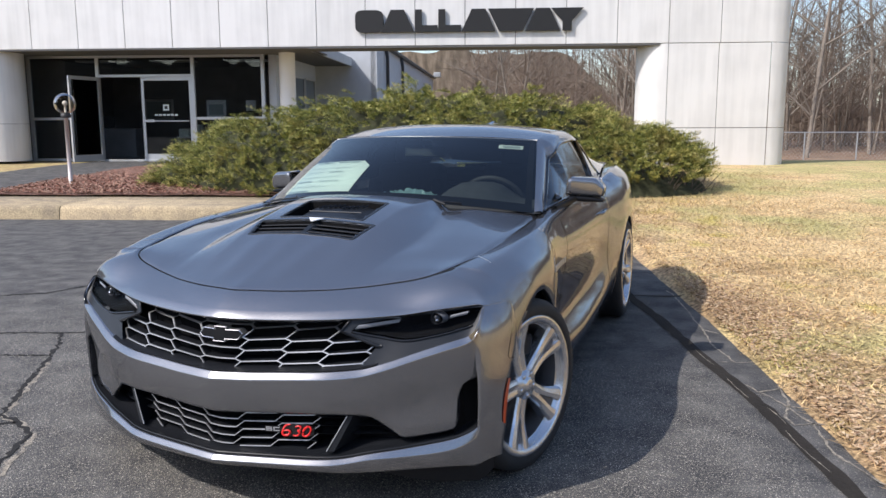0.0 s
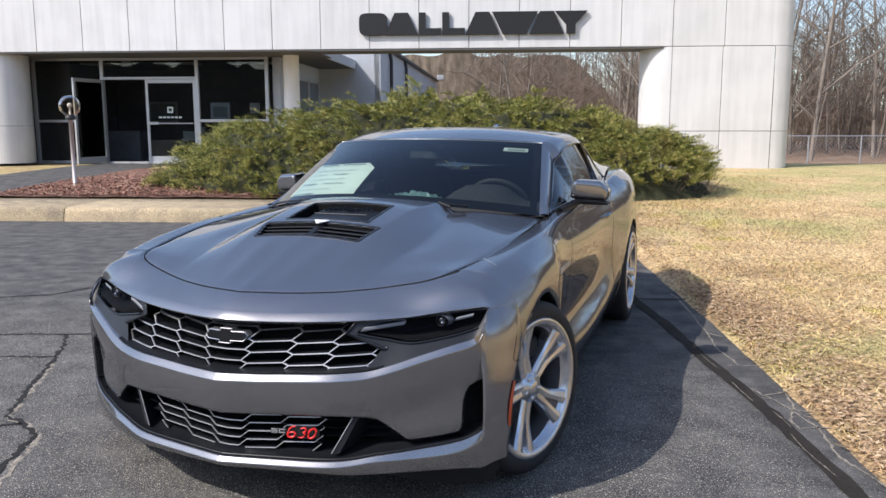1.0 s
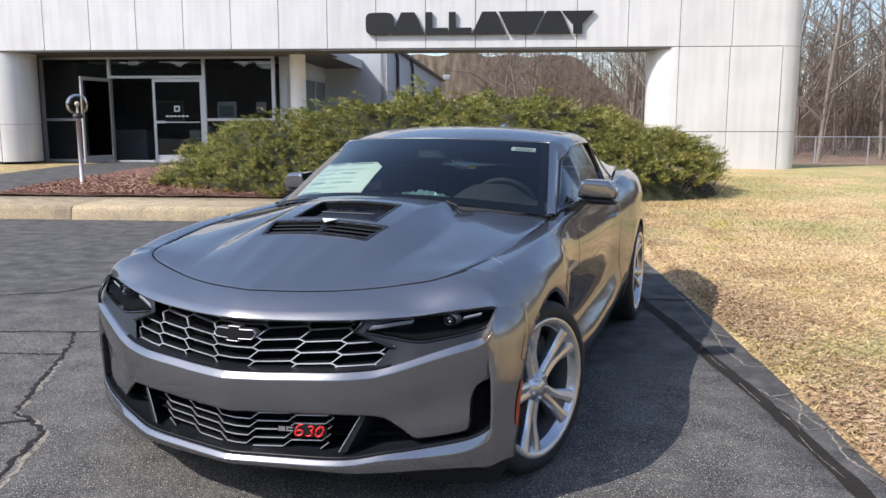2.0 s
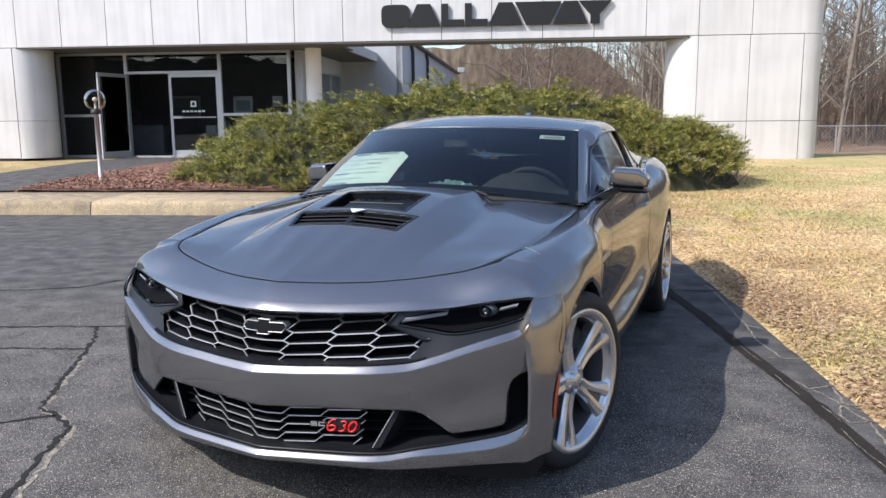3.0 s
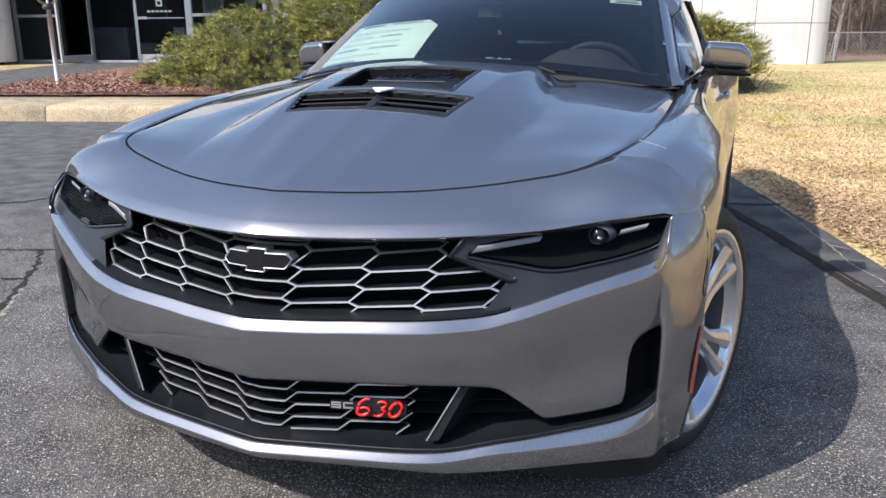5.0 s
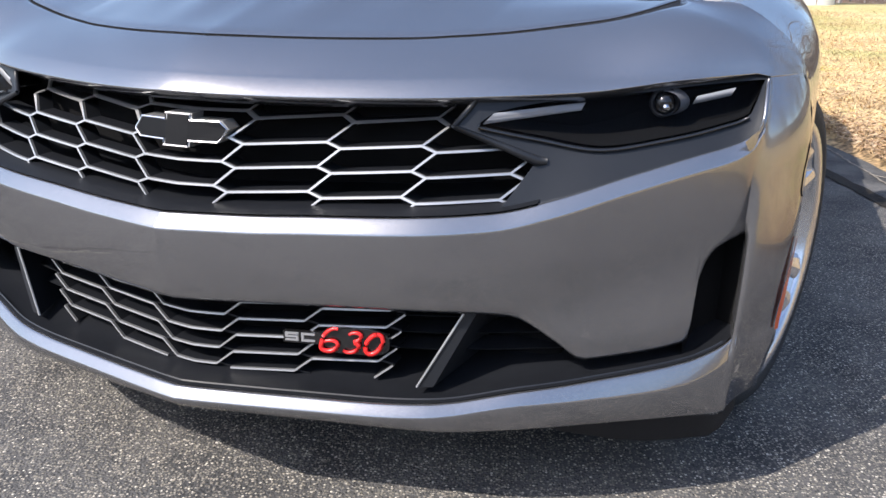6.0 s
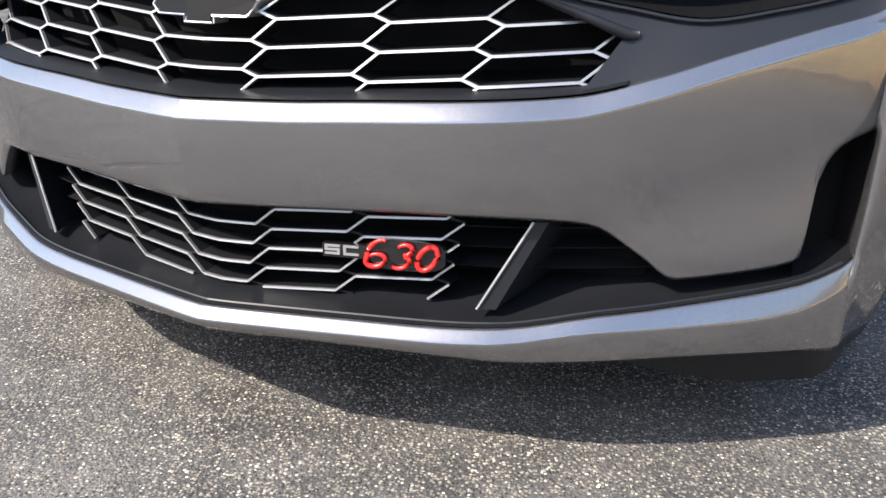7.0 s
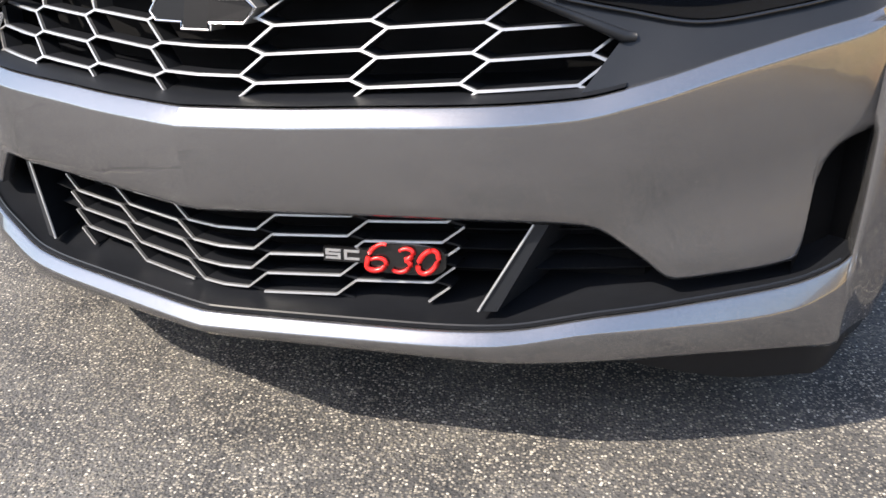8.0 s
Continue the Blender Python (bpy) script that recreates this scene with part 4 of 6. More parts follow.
def seat_geo():
    back = box((-.24, -.06, .0), (.24, .08, .62), .05)
    wings = join(box((-.27, -.12, .08), (-.18, .06, .5), .035), box((.18, -.12, .08), (.27, .06, .5), .035))
    head = box((-.13, -.05, .6), (.13, .06, .78), .05)
    base = box((-.25, -.5, -.2), (.25, .05, .02), .05)
    return join(back, wings, head, base)


for sx in (-.37, .37):
    part("seat", move(seat_geo(), pose(sx, 1.86, .53, -14, 0, 0)), FABRIC, car, "", True)
part("rear_bench", join(box((-.6, 2.45, .5), (.6, 2.6, 1.08), .05), box((-.6, 2.0, .4), (.6, 2.5, .6), .05)), FABRIC, car)
part("cabin_floor", join(box((-.78, .7, .3), (.78, 2.7, .34)), box((-.76, .9, .3), (-.74, 2.6, .95)), box((.74, .9, .3), (.76, 2.6, .95)), box((-.7, 2.62, .3), (.7, 2.66, 1.05))), VOIDBLACK, car)
part("headliner", sheet([[(a * .66, 1.20 + .27 * a * a + (1.38 - .27 * a * a) * v, 1.315 + .04 * math.sin(v * 3) - .045 * a * a) for a in np.linspace(-1, 1, 9)] for v in np.linspace(0, 1, 6)]), TRIM, car)
part("rear_view_mirror", join(box((-.12, 1.27, 1.20), (.12, 1.30, 1.265), .012), tube([(0, 1.29, 1.25), (0, 1.22, 1.31)], .012, 8)), GLOSSBLACK, car)
for a0, a1 in ((-.95, -.42), (.02, .60)):
    part("wiper", join(tube([ws_base(a) + np.array([0, -.004, .010]) for a in np.linspace(a0, a1, 9)], .006, 6),
                       tube([ws_base(a1 - .08) + np.array([0, -.035, .002]), ws_base(a1 - .16) + np.array([0, -.006, .017])], .007, 6)), BLACK, car)
part("cowl", sheet([[tuple(ws_base(a) + np.array([0, -.035 + .05 * v, -.022])) for a in np.linspace(-1, 1, 25)] for v in (0, 1)]), BLACK, car)


# grille lattice
finger_low = pchip([.415, .455, .545], [.690, .674, .638])


def lattice(inner, spread, rows, drop, rise, lean, z_ref, face, recess, z_lo, z_hi, x_max, bar, depth, dark_tips):
    """Long flat cells that follow the nose: black webs with satin front edges.
    inner: the chains' x at z_ref; every chain steps down by drop, every level bar rises by rise."""
    webs, edges = [], []

    def pt(x, z, o):
        return (x, face(abs(x), z) + recess + o, z)

    def beam(a, b, bright=True):
        (xa, za), (xb, zb) = a, b
        if max(abs(xa), abs(xb)) > x_max or max(za, zb) < z_lo or min(za, zb) > z_hi:
            return
        mx, mz = (abs(xa) + abs(xb)) / 2, (za + zb) / 2
        if mx > .415 and mz > finger_low(min(mx, .545)) - .002:
            return
        L = math.hypot(xb - xa, zb - za)
        nx, nz = -(zb - za) / L * bar / 2, (xb - xa) / L * bar / 2
        n = 7 if L > .06 else 2
        for store, o0, o1, wd in ((webs, .0035, depth, 1.1), (edges, -.002, .004, 1.0))[:2 if bright else 1]:
            line = []
            for t in np.linspace(0, 1, n):
                x, z = xa + (xb - xa) * t, za + (zb - za) * t
                up = (.0009 if dark_tips else .0) * (1 if nz > 0 else -1) * abs(nz) / (bar / 2) if store is edges else 0
                line.append([pt(x + nx * wd, z + nz * wd, o0 + max(up, 0)), pt(x - nx * wd, z - nz * wd, o0 + max(-up, 0)), pt(x - nx * wd, z - nz * wd, o1), pt(x + nx * wd, z + nz * wd, o1)])
            store.append(sheet(line, True))

    for s in (1, -1):
        for k, xi in enumerate(inner):
            for i, z0 in enumerate(rows):
                z = z0 + k * (rise - drop)
                x = xi + lean * (z - z_ref)
                xo, zo = x + spread + .0, z - drop
                beam((s * x, z), (s * xo, zo), not dark_tips)
                if i + 1 < len(rows):
                    zn = rows[i + 1] + k * (rise - drop)
                    beam((s * xo, zo), (s * (xi + lean * (zn - z_ref)), zn))
                if k + 1 < len(inner):
                    beam((s * xo, zo), (s * (inner[k + 1] + lean * (zo + rise - z_ref)), zo + rise))
    for z0 in rows:
        x = inner[0] + lean * (z0 - z_ref)
        beam((-x, z0), (x, z0))
    return join(*webs), join(*edges)


for args in (([.0725, .2235, .367, .51], .0225, [.733, .696, .6595, .623, .586, .5495], .009, .0075, .27, .623, lambda x, z: face_in(x, z) + .045 * step(.672, .712, z), .040, .552, .735, .60, .0034, .036, False),
             ([.054, .190, .325, .46], .024, [.425, .3945, .364, .3335, .302, .271], .006, .005, .22, .3335, lambda x, z: nose_y(x), .052, .270, .406, .40, .0031, .036, True)):
    webs, edges = lattice(*args)
    gr = part("grille", webs, BLACK, car, "black hexagon mesh grille with satin silver edges")
    part("mesh_edges", edges, SATIN, gr, "satin silver front edges")
back = [[(x, nose_y(abs(x)) + .15, z) for x in np.linspace(-.85, .85, 40)] for z in (.20, .5, .76)]
part("grille_backing", sheet(back), VOIDBLACK, car)

# black liners of both openings
xs_u = np.linspace(-.56, .56, 45)
part("grille_sill", sheet([[(x, nose_y(abs(x)) + o, float(bar_top(abs(x))) + dz) for x in xs_u] for o, dz in ((.004, .003), (.012, .004), (.07, .012), (.15, .02))]), BLACK, car, "", True)
part("grille_top_liner", sheet([[(x, brow_y(abs(x)) + o, float(brow_z(abs(x))) + dz) for x in np.linspace(-.86, .86, 50)] for o, dz in ((.022, -.004), (.12, -.008))]), BLACK, car, "", True)
xs_l = np.concatenate([-np.linspace(.868, .01, 50), np.linspace(0, .868, 51)])
part("lower_tray", sheet([[(x, nose_y(abs(x)) + o, float(lip_top(abs(x))) + dz) for x in xs_l] for o, dz in ((.003, .0015), (.012, .0035), (.016, .001), (.065, .016), (.15, .03))]), BLACK, car, "black plastic tray behind the lip", True)
part("tray_bead", both(tube([(x, nose_y(x) + .012, float(lip_top(x)) + .0035) for x in np.linspace(0, .85, 40)], .0022, 5)), BEZEL, car)


def fin():
    a, b = np.array([.402, -.662, .272]), np.array([.466, -.628, .398])
    w = np.array([.013, .004, 0])
    dv = np.array([.035, .13, .01])
    return ([tuple(p) for p in (a - w, a + w, b + w * .7, b - w * .7, a - w + dv, a + w + dv, b + w + dv, b - w + dv)],
            [(0, 1, 2, 3), (1, 5, 6, 2), (4, 0, 3, 7), (3, 2, 6, 7), (0, 4, 5, 1)])


for side in (lambda g: g, flip):
    f = part("air_fin", side(fin()), BEZEL, car, "slanted satin black fin")
    part("edge", side(tube([(.390, -.667, .272), (.456, -.633, .398)], .0022, 6)), SATIN, f)
    for z in (.315, .345, .375):
        part("air_slat", side(sheet([[(x, nose_y(x) + o, z + dz) for x in np.linspace(.34, .64, 10)] for o, dz in ((.075, 0), (.07, .004), (.12, .008))])), BEZEL, car)
    part("side_vent", side(sheet([[(x, nose_y(x) + o, z) for z in np.linspace(.29, .52, 8)] for x, o in ((.786, .028), (.80, .09), (.835, .095), (.862, .04), (.866, .014))])), VOIDBLACK, car, "dark air vent in the bumper")
    part("chin_flap", side(sheet([[(x, nose_y(x) + .05 + .03 * v, float(lip_bottom(x)) + .01 - v * .10 * step(.36, .78, x) * (1 - .35 * step(.86, .885, x))) for x in np.linspace(.36, .89, 26)] for v in np.linspace(0, 1, 5)])), BLACK, car, "", True)
    part("vent_rim", side(tube([(.8675, float(nose_y(.8675)) - .006 + .004 * k, .315 + .0475 * k) for k in range(5)], [.003, .004, .004, .004, .003], 8)), PAINT, car, "", True)
    strip = []
    for z in np.linspace(.325, .49, 12):
        mid = corner_row(z)[5]
        wd = .35 + .65 * math.sin(math.pi * (z - .30) / .23)
        strip.append([tuple(np.array(mid[-1]) + (np.array(mid[-2]) - np.array(mid[-1])) * q * wd * 1.5 + np.array([.003, -.003, 0])) for q in (0, .5, 1)])
    part("side_marker", side(sheet(strip)), AMBER, car, "narrow amber side marker", True)

# headlamps and their dark bezels
lens_top = pchip([.458, .48, .592, .688, .76, .858], [.693, .709, .7285, .738, .747, .756])
lens_bot = pchip([.458, .541, .633, .727, .80, .843, .858], [.690, .673, .659, .673, .690, .706, .752])


recess = pchip([.40, .55, .65, .80, .862], [.016, .020, .014, .012, .002])


def lamp_y(x, z):
    return face_in(x, z) + recess(x)


def bezel_geo():
    def p(x, z, o=.016):
        return (x, lamp_y(x, z) + o - .016, z)
    lower, upper, tip = [], [], []
    for x in np.concatenate([np.linspace(.42, .458, 4), np.linspace(.465, .545, 9)]):
        hi = lens_bot(x) if x > .458 else finger_low(x) + .003 + (x - .42) * .35
        lower.append([p(x, z) for z in np.linspace(finger_low(x), hi, 6)])
    for x in np.concatenate([[.5455], np.linspace(.56, .80, 16), np.linspace(.81, .862, 10)]):
        hi = lens_bot(x) if x < .858 else brow_z(x) - .004
        lower.append([p(x, z) for z in np.linspace(bar_top(x), max(hi, bar_top(x) + .002), 6)])
    for x in np.linspace(.4585, .862, 40):
        lo = lens_top(min(x, .858))
        upper.append([p(x, z, .02) for z in np.linspace(lo, lo + (brow_z(x) - lo) * 1.0, 3)])
    limb = [[p(x, z, .019) for x in np.linspace(.427 + (z - .690) * .60, .4595, 4)] for z in np.linspace(.688, .739, 6)]
    for x, z in zip(np.linspace(.505, .5455, 5), np.linspace(bar_top(.505) + .001, .638, 5)):
        tip.append([p(x, bar_top(x) - .001), p(x, (bar_top(x) + z) / 2), p(x, z)])
    return join(sheet(lower), sheet(upper), sheet(tip), sheet(limb))


for side in (lambda g: g, flip):
    bz = part("lamp_bezel", side(bezel_geo()), BEZEL, car, "satin dark bezel round the headlamp", True)
    part("spear", side(tube([(.425, lamp_y(.425, .688), .688), (.50, lamp_y(.50, .660) - .002, .660), (.548, lamp_y(.548, .641) - .004, .641), (.560, lamp_y(.56, .64), .640)], [.004, .006, .008, .006], 8)), BEZEL, bz, "", True)
    part("upper_limb", side(tube([(.424, lamp_y(.424, .689) - .001, .689), (.441, lamp_y(.441, .713) - .001, .713), (.453, lamp_y(.453, .73) - .001, .731)], [.004, .0045, .004], 8)), BEZEL, bz, "", True)
    # bright alloy bead: the sun's glint on the spear's end, built as a part
    part("spear_tip", side(tube([(.532, lamp_y(.532, .648) - .003, .648), (.547, lamp_y(.547, .642) - .005, .642), (.558, lamp_y(.558, .64) - .001, .640)], [.003, .0068, .004], 8)), ALLOY, bz, "pale tip standing in for a sun glint", True)
    part("lamp_edge", side(tube([(corner_row(z)[0] - .001, corner_row(z)[1] + .001, z) for z in np.linspace(.680, .757, 10)], [.002] + [.0042] * 8 + [.002], 8)), PAINT, car, "painted lip at the lamp's outer end", True)
    lamp = part("headlamp", side(sheet([[(x, lamp_y(x, z) + o, z) for z, o in zip(np.linspace(lens_bot(x), lens_top(x), 6), (.02, .08, .085, .085, .08, .02))] for x in np.linspace(.458, .858, 26)])), VOIDBLACK, car, "slim clear headlamp in a black housing", True)
    cover = part("lamp_cover", side(turned(sheet([[(x, lamp_y(x, lens_bot(x) + (lens_top(x) - lens_bot(x)) * v) - .006 - .004 * math.sin(math.pi * v), lens_bot(x) + (lens_top(x) - lens_bot(x)) * v) for v in np.linspace(0, 1, 6)] for x in np.linspace(.458, .858, 26)]))), CLEAR, lamp, "", True)
    cover.visible_shadow = False
    part("lens_rim", side(tube([(x, lamp_y(x, lens_bot(x)) - .007, float(lens_bot(x)) - .002) for x in np.linspace(.46, .842, 30)], .0026, 6)), GLOSSBLACK, lamp, "", True)
    rows = []
    for t in np.linspace(0, 1, 14):
        lo, hi = (.461 + .134 * t, .690 + .018 * t), (.476 + .124 * t, .707 + .013 * t)
        rows.append([(lo[0] + (hi[0] - lo[0]) * v, float(lamp_y(lo[0] + .008, lo[1] + (hi[1] - lo[1]) * v)) + .004 + .012 * t + o, lo[1] + (hi[1] - lo[1]) * v) for v, o in ((0, .004), (.2, 0), (.45, .001), (.55, .001), (.8, 0), (1, .004))])
    part("running_light", side(sheet(rows)), LAMPWHITE, lamp, "pale running light bar", True)
    part("indicator_light", side(sheet([[(x + .006 * v, lamp_y(x, .73) + .012 + o, .718 + .014 * (x - .756) / .06 + v * .013) for v, o in ((0, .004), (.25, 0), (.75, 0), (1, .004))] for x in np.linspace(.756, .812, 8)])), LAMPWHITE, lamp, "", True)
    c = (.714, float(lamp_y(.714, .720)) + .030, .720)
    part("projector", side(ball(c, .017, 18, 10)), GLOSSBLACK, lamp, "", True)
    part("projector_ring", side(move(lathe([(.021 + .003 * math.cos(a), .005 * math.sin(a)) for a in np.linspace(0, 2 * math.pi, 9)], 24, "z"), Matrix.Translation(c) @ pose(0, 0, 0, 90, 0, 25))), BEZEL, lamp, "", True)
    part("reflector", side(ball((c[0] + .004, c[1] - .013, c[2] - .006), .007, 12, 8)), CHROME, lamp, "", True)
    part("lamp_shroud", side(sheet([[(c[0] + (.026 + .012 * v) * math.cos(a), c[1] - .012 + .03 * v, c[2] + (.019 + .004 * v) * math.sin(a)) for a in np.linspace(-2.2, 1.6, 14)] for v in (0, .5, 1)])), LAMPGREY, lamp, "", True)

# grille emblem: a plain dark cross of slanted arms with a bright border
def emblem(grow, o, depth):
    g = grow
    arm = [(-.078 - g, -.006), (-.066 - g * .4, .020 + g), (-.020 - g, .020 + g), (-.020 - g, .032 + g), (.020 + g, .032 + g), (.020 + g, .020 + g), (.066 + g, .020 + g),
           (.078 + g, .006), (.066 + g * .4, -.020 - g), (.020 + g, -.020 - g), (.020 + g, -.032 - g), (-.020 - g, -.032 - g), (-.020 - g, -.020 - g), (-.066 - g, -.020 - g)]
    pts = [(x * 1.08, float(face_in(abs(x), .669 + z * .74)) + .030 + o, .669 + z * .74) for x, z in arm]
    return prism(pts, depth) if depth else tube(pts + pts[:1], .0017, 6)


em = part("grille_emblem", emblem(.0025, 0, .03), SATIN, car, "plain dark emblem with chrome border")
part("border", emblem(.001, -.003, 0), CHROME, em, "bright chrome border")
part("field", emblem(-.0015, -.003, .02), DEEPBLACK, em)

# badge on the lower grille: white and red plain strokes on a black plaque
BX, BZ = .283, .336
plaque = [(.057 * math.copysign(abs(math.cos(a)) ** .6, math.cos(a)), .0225 * math.copysign(abs(math.sin(a)) ** .6, math.sin(a))) for a in np.linspace(0, 2 * math.pi, 28, endpoint=False)]


def bp(x, z, o=0.0):
    return (BX + x, nose_y(abs(BX + x)) + .042 + o, BZ + z)


bd = part("grille_badge", join(prism([bp(x, z) for x, z in plaque], .012), prism([bp(-.118, -.009), bp(-.048, -.009), bp(-.048, .011), bp(-.118, .011)], .012)), GLOSSBLACK, car, "black badge with red and white strokes")
SLANT = .42
arc = lambda cx, cz, rx, rz, a0, a1, n=11: [(cx + rx * math.cos(a), cz + rz * math.sin(a)) for a in np.linspace(radians(a0), radians(a1), n)]
DIGITS = (arc(-.036, .004, .015, .016, 75, 185, 8) + arc(-.036, -.007, .0135, .0085, 180, 500, 15),
          arc(-.002, .0085, .011, .0075, 150, -75, 9) + arc(-.002, -.007, .013, .0085, 75, -140, 10),
          arc(.033, .0, .0125, .0155, 100, 460, 19))
for k, loop in enumerate(DIGITS):
    n = len(loop)
    part("red_stroke", tube([bp(x * 1.02 + SLANT * z, z * 1.16, -.004) for x, z in loop], [.0041 * (.65 + .35 * math.sin(math.pi * q / (n - 1))) if k < 2 else .0040 for q in range(n)], 7), RED, bd, "raised red stroke", True)
for cx in (-.103, -.076):
    part("white_stroke", join(*[prism([bp(cx - .011, z, -.002), bp(cx + .011, z, -.002), bp(cx + .011, z + .0032, -.002), bp(cx - .011, z + .0032, -.002)], .004) for z in ((-.005, .001, .0065) if cx < -.09 else (-.005, .0065))],
                              *([prism([bp(cx + e, z, -.002), bp(cx + e + .004, z, -.002), bp(cx + e + .004, z + h, -.002), bp(cx + e, z + h, -.002)], .004) for e, z, h in (((-.011, .001, .008), (.007, -.005, .008)) if cx < -.09 else ((-.011, -.005, .014),))])), PALEMETAL, bd, "small white stroke")


# wheels
def wheel_geo():
    R = TYRE_R
    tyre = lathe([(.278, .095), (.289, .107), (.305, .112), (.326, .109), (.342, .098), (.350, .080), (R, .05), (R, .0), (R, -.05), (.350, -.08), (.340, -.1), (.305, -.112), (.27, -.095)], 64)
    rim = lathe([(.286, .100), (.288, .108), (.283, .112), (.276, .110), (.262, .106), (.258, .100), (.256, .075), (.247, .068)], 64)
    # barrel kept apart from the rim so it can take the darker, shaded tone
    barrel = lathe([(.247, .068), (.242, .02), (.246, -.09), (.27, -.1)], 64)
    crown = lambda t: .078 + .028 * t - .012 * math.sin(math.pi * t)
    groove = lambda t: .003 + .015 * step(.40, .56, t) * (1 - step(.86, .97, t))
    spokes, slots = [], []
    for k in range(5):
        rows, dark = [], []
        for t in np.linspace(0, 1, 17):
            r_, top = .035 + .236 * t, crown(t)
            half = .033 + .014 * t + .032 * step(.40, 1, t) ** 1.2
            gw = .05 + .17 * step(.40, .75, t)
            ends = ((-1, -.055), (-1, -.013), (-.86, -.004), (-.55, .001), (-gw - .07, -.002), (-gw, -groove(t)), (gw, -groove(t)), (gw + .07, -.002), (.55, .001), (.86, -.004), (1, -.013), (1, -.055))
            rows.append([(top + dh, o * half, math.sqrt(max(r_ * r_ - (o * half) ** 2, .0004))) for o, dh in ends])
            if .50 < t < .88:
                dark.append([(top - groove(t) + .002, o * half * (gw - .01), r_) for o in (-1, 0, 1)])
        turn = Matrix.Rotation(2 * math.pi * k / 5 + .35, 4, "X")
        spokes.append(move(sheet(rows), turn))
        slots.append(move(sheet(dark), turn))
    hub = lathe([(.001, .094), (.022, .094), (.030, .090), (.033, .084), (.062, .080), (.066, .05)], 32)
    disc = lathe([(.05, .0), (.17, .0), (.172, -.006), (.172, -.025)], 48)
    caliper = join(box((-.03, -.10, .10), (.045, .10, .19), .015))
    nuts = [move(lathe([(.001, .088), (.008, .088), (.010, .084), (.010, .06)], 10), pose(0, .047 * math.sin(a), .047 * math.cos(a))) for a in np.arange(5) * 2 * math.pi / 5 + .6]
    return tyre, rim, barrel, spokes, slots, hub, disc, caliper, nuts


WHEEL_GEO = wheel_geo()


def build_wheel():
    tyre, rim, barrel, spokes, slots, hub, disc, caliper, nuts = WHEEL_GEO
    w = part("wheel", rim, ALLOY, car, "silver five-spoke alloy wheel", True)
    part("barrel", barrel, BARREL, w, "inner barrel, coloured dark for the shade behind the spokes", True)
    part("tyre", tyre, RUBBER, w, "black low-profile tyre", True)
    for g, q in zip(spokes, slots):
        part("spoke", g, ALLOY, w)
        part("spoke_slot", q, BARREL, w)
    part("hub_cap", hub, ALLOY, w, "", True)
    part("brake_disc", disc, BARREL, w, "", True)
    part("brake_caliper", caliper, BLACK, w)
    for g in nuts:
        part("wheel_nut", g, CHROME, w, "", True)
    part("barrel_back", lathe([(.236, -.07), (.17, -.075), (.05, -.075)], 40), VOIDBLACK, w)
    return w


build_wheel().matrix_basis = pose(*WHEEL_F, 0, 0, -18)
build_wheel().matrix_basis = pose(*WHEEL_B, 12, 0, 0)
build_wheel().matrix_basis = pose(-WHEEL_F[0], WHEEL_F[1], WHEEL_F[2], 0, 0, 162)
build_wheel().matrix_basis = pose(-WHEEL_B[0], WHEEL_B[1], WHEEL_B[2], 0, 0, 180)
for wx, wy, wz in (WHEEL_F, WHEEL_B):
    arch = sheet([[(x, wy + (ARCH_R + .004) * math.cos(a), wz + (ARCH_R + .004) * math.sin(a)) for a in np.linspace(-.25, math.pi + .25, 30)] for x in (.55, .905)])
    for geo in (arch, flip(arch)):
        part("wheel_arch_liner", geo, VOIDBLACK, car, "", True)
part("underbody", join(box((-.60, -.52, .17), (.60, 3.7, .42), .03), box((-.80, .50, .16), (.80, 2.38, .30), .02), box((-.56, -.36, .42), (.56, .6, .72))), VOIDBLACK, car)

# loose things inside the windscreen
def on_screen(a, v, lift=.02):
    p = (1 - v) * ws_base(a) + v * ws_top(a) + np.array([0, -.012, .02]) * math.sin(math.pi * v)
    return tuple(p + np.array([0, .02, -.02]) * (lift / .02))


sheet_paper = tagged(part("price_sheet", sheet([[on_screen(a, v) for a in np.linspace(-.93 + .06 * v, (-.20 if v < .5 else -.20 - 1.1 * (v - .5)), 10)] for v in (.10, .2, .3, .4, .5, .54, .58)]), PAPER), "pale green printed price sheet behind the windscreen", "paper")
for i, (a0, a1, v, th) in enumerate([(-.83, -.62, .55, .02), (-.56, -.32, .55, .012), (-.85, -.36, .46, .006), (-.85, -.62, .40, .006), (-.56, -.40, .40, .01), (-.86, -.38, .33, .005), (-.86, -.66, .27, .012), (-.58, -.36, .27, .008),
                                     (-.87, -.45, .20, .005), (-.87, -.60, .14, .012)]):
    part("print_bar", sheet([[on_screen(a, vv, .016) for a in np.linspace(a0, a1, 5)] for vv in (v, v + th)]), INK, sheet_paper)
tagsticker = tagged(part("windscreen_sticker", sheet([[on_screen(a, v, .01) for a in np.linspace(.72, .90, 6)] for v in (.835, .90)]), PAPER), "small pale sticker on the windscreen", "sticker")
part("print_bar", sheet([[on_screen(a, v, .007) for a in np.linspace(.75, .88, 4)] for v in (.85, .88)]), INK, tagsticker)
rnd = random.Random(5)
bag_rows = [[(-.16 + .44 * u + rnd.uniform(-.008, .008), .80 + .22 * w + rnd.uniform(-.01, .01), .995 + .055 * math.sin(math.pi * u) * math.sin(math.pi * w) + rnd.uniform(-.012, .012)) for u in np.linspace(0, 1, 22)] for w in np.linspace(0, 1, 12)]
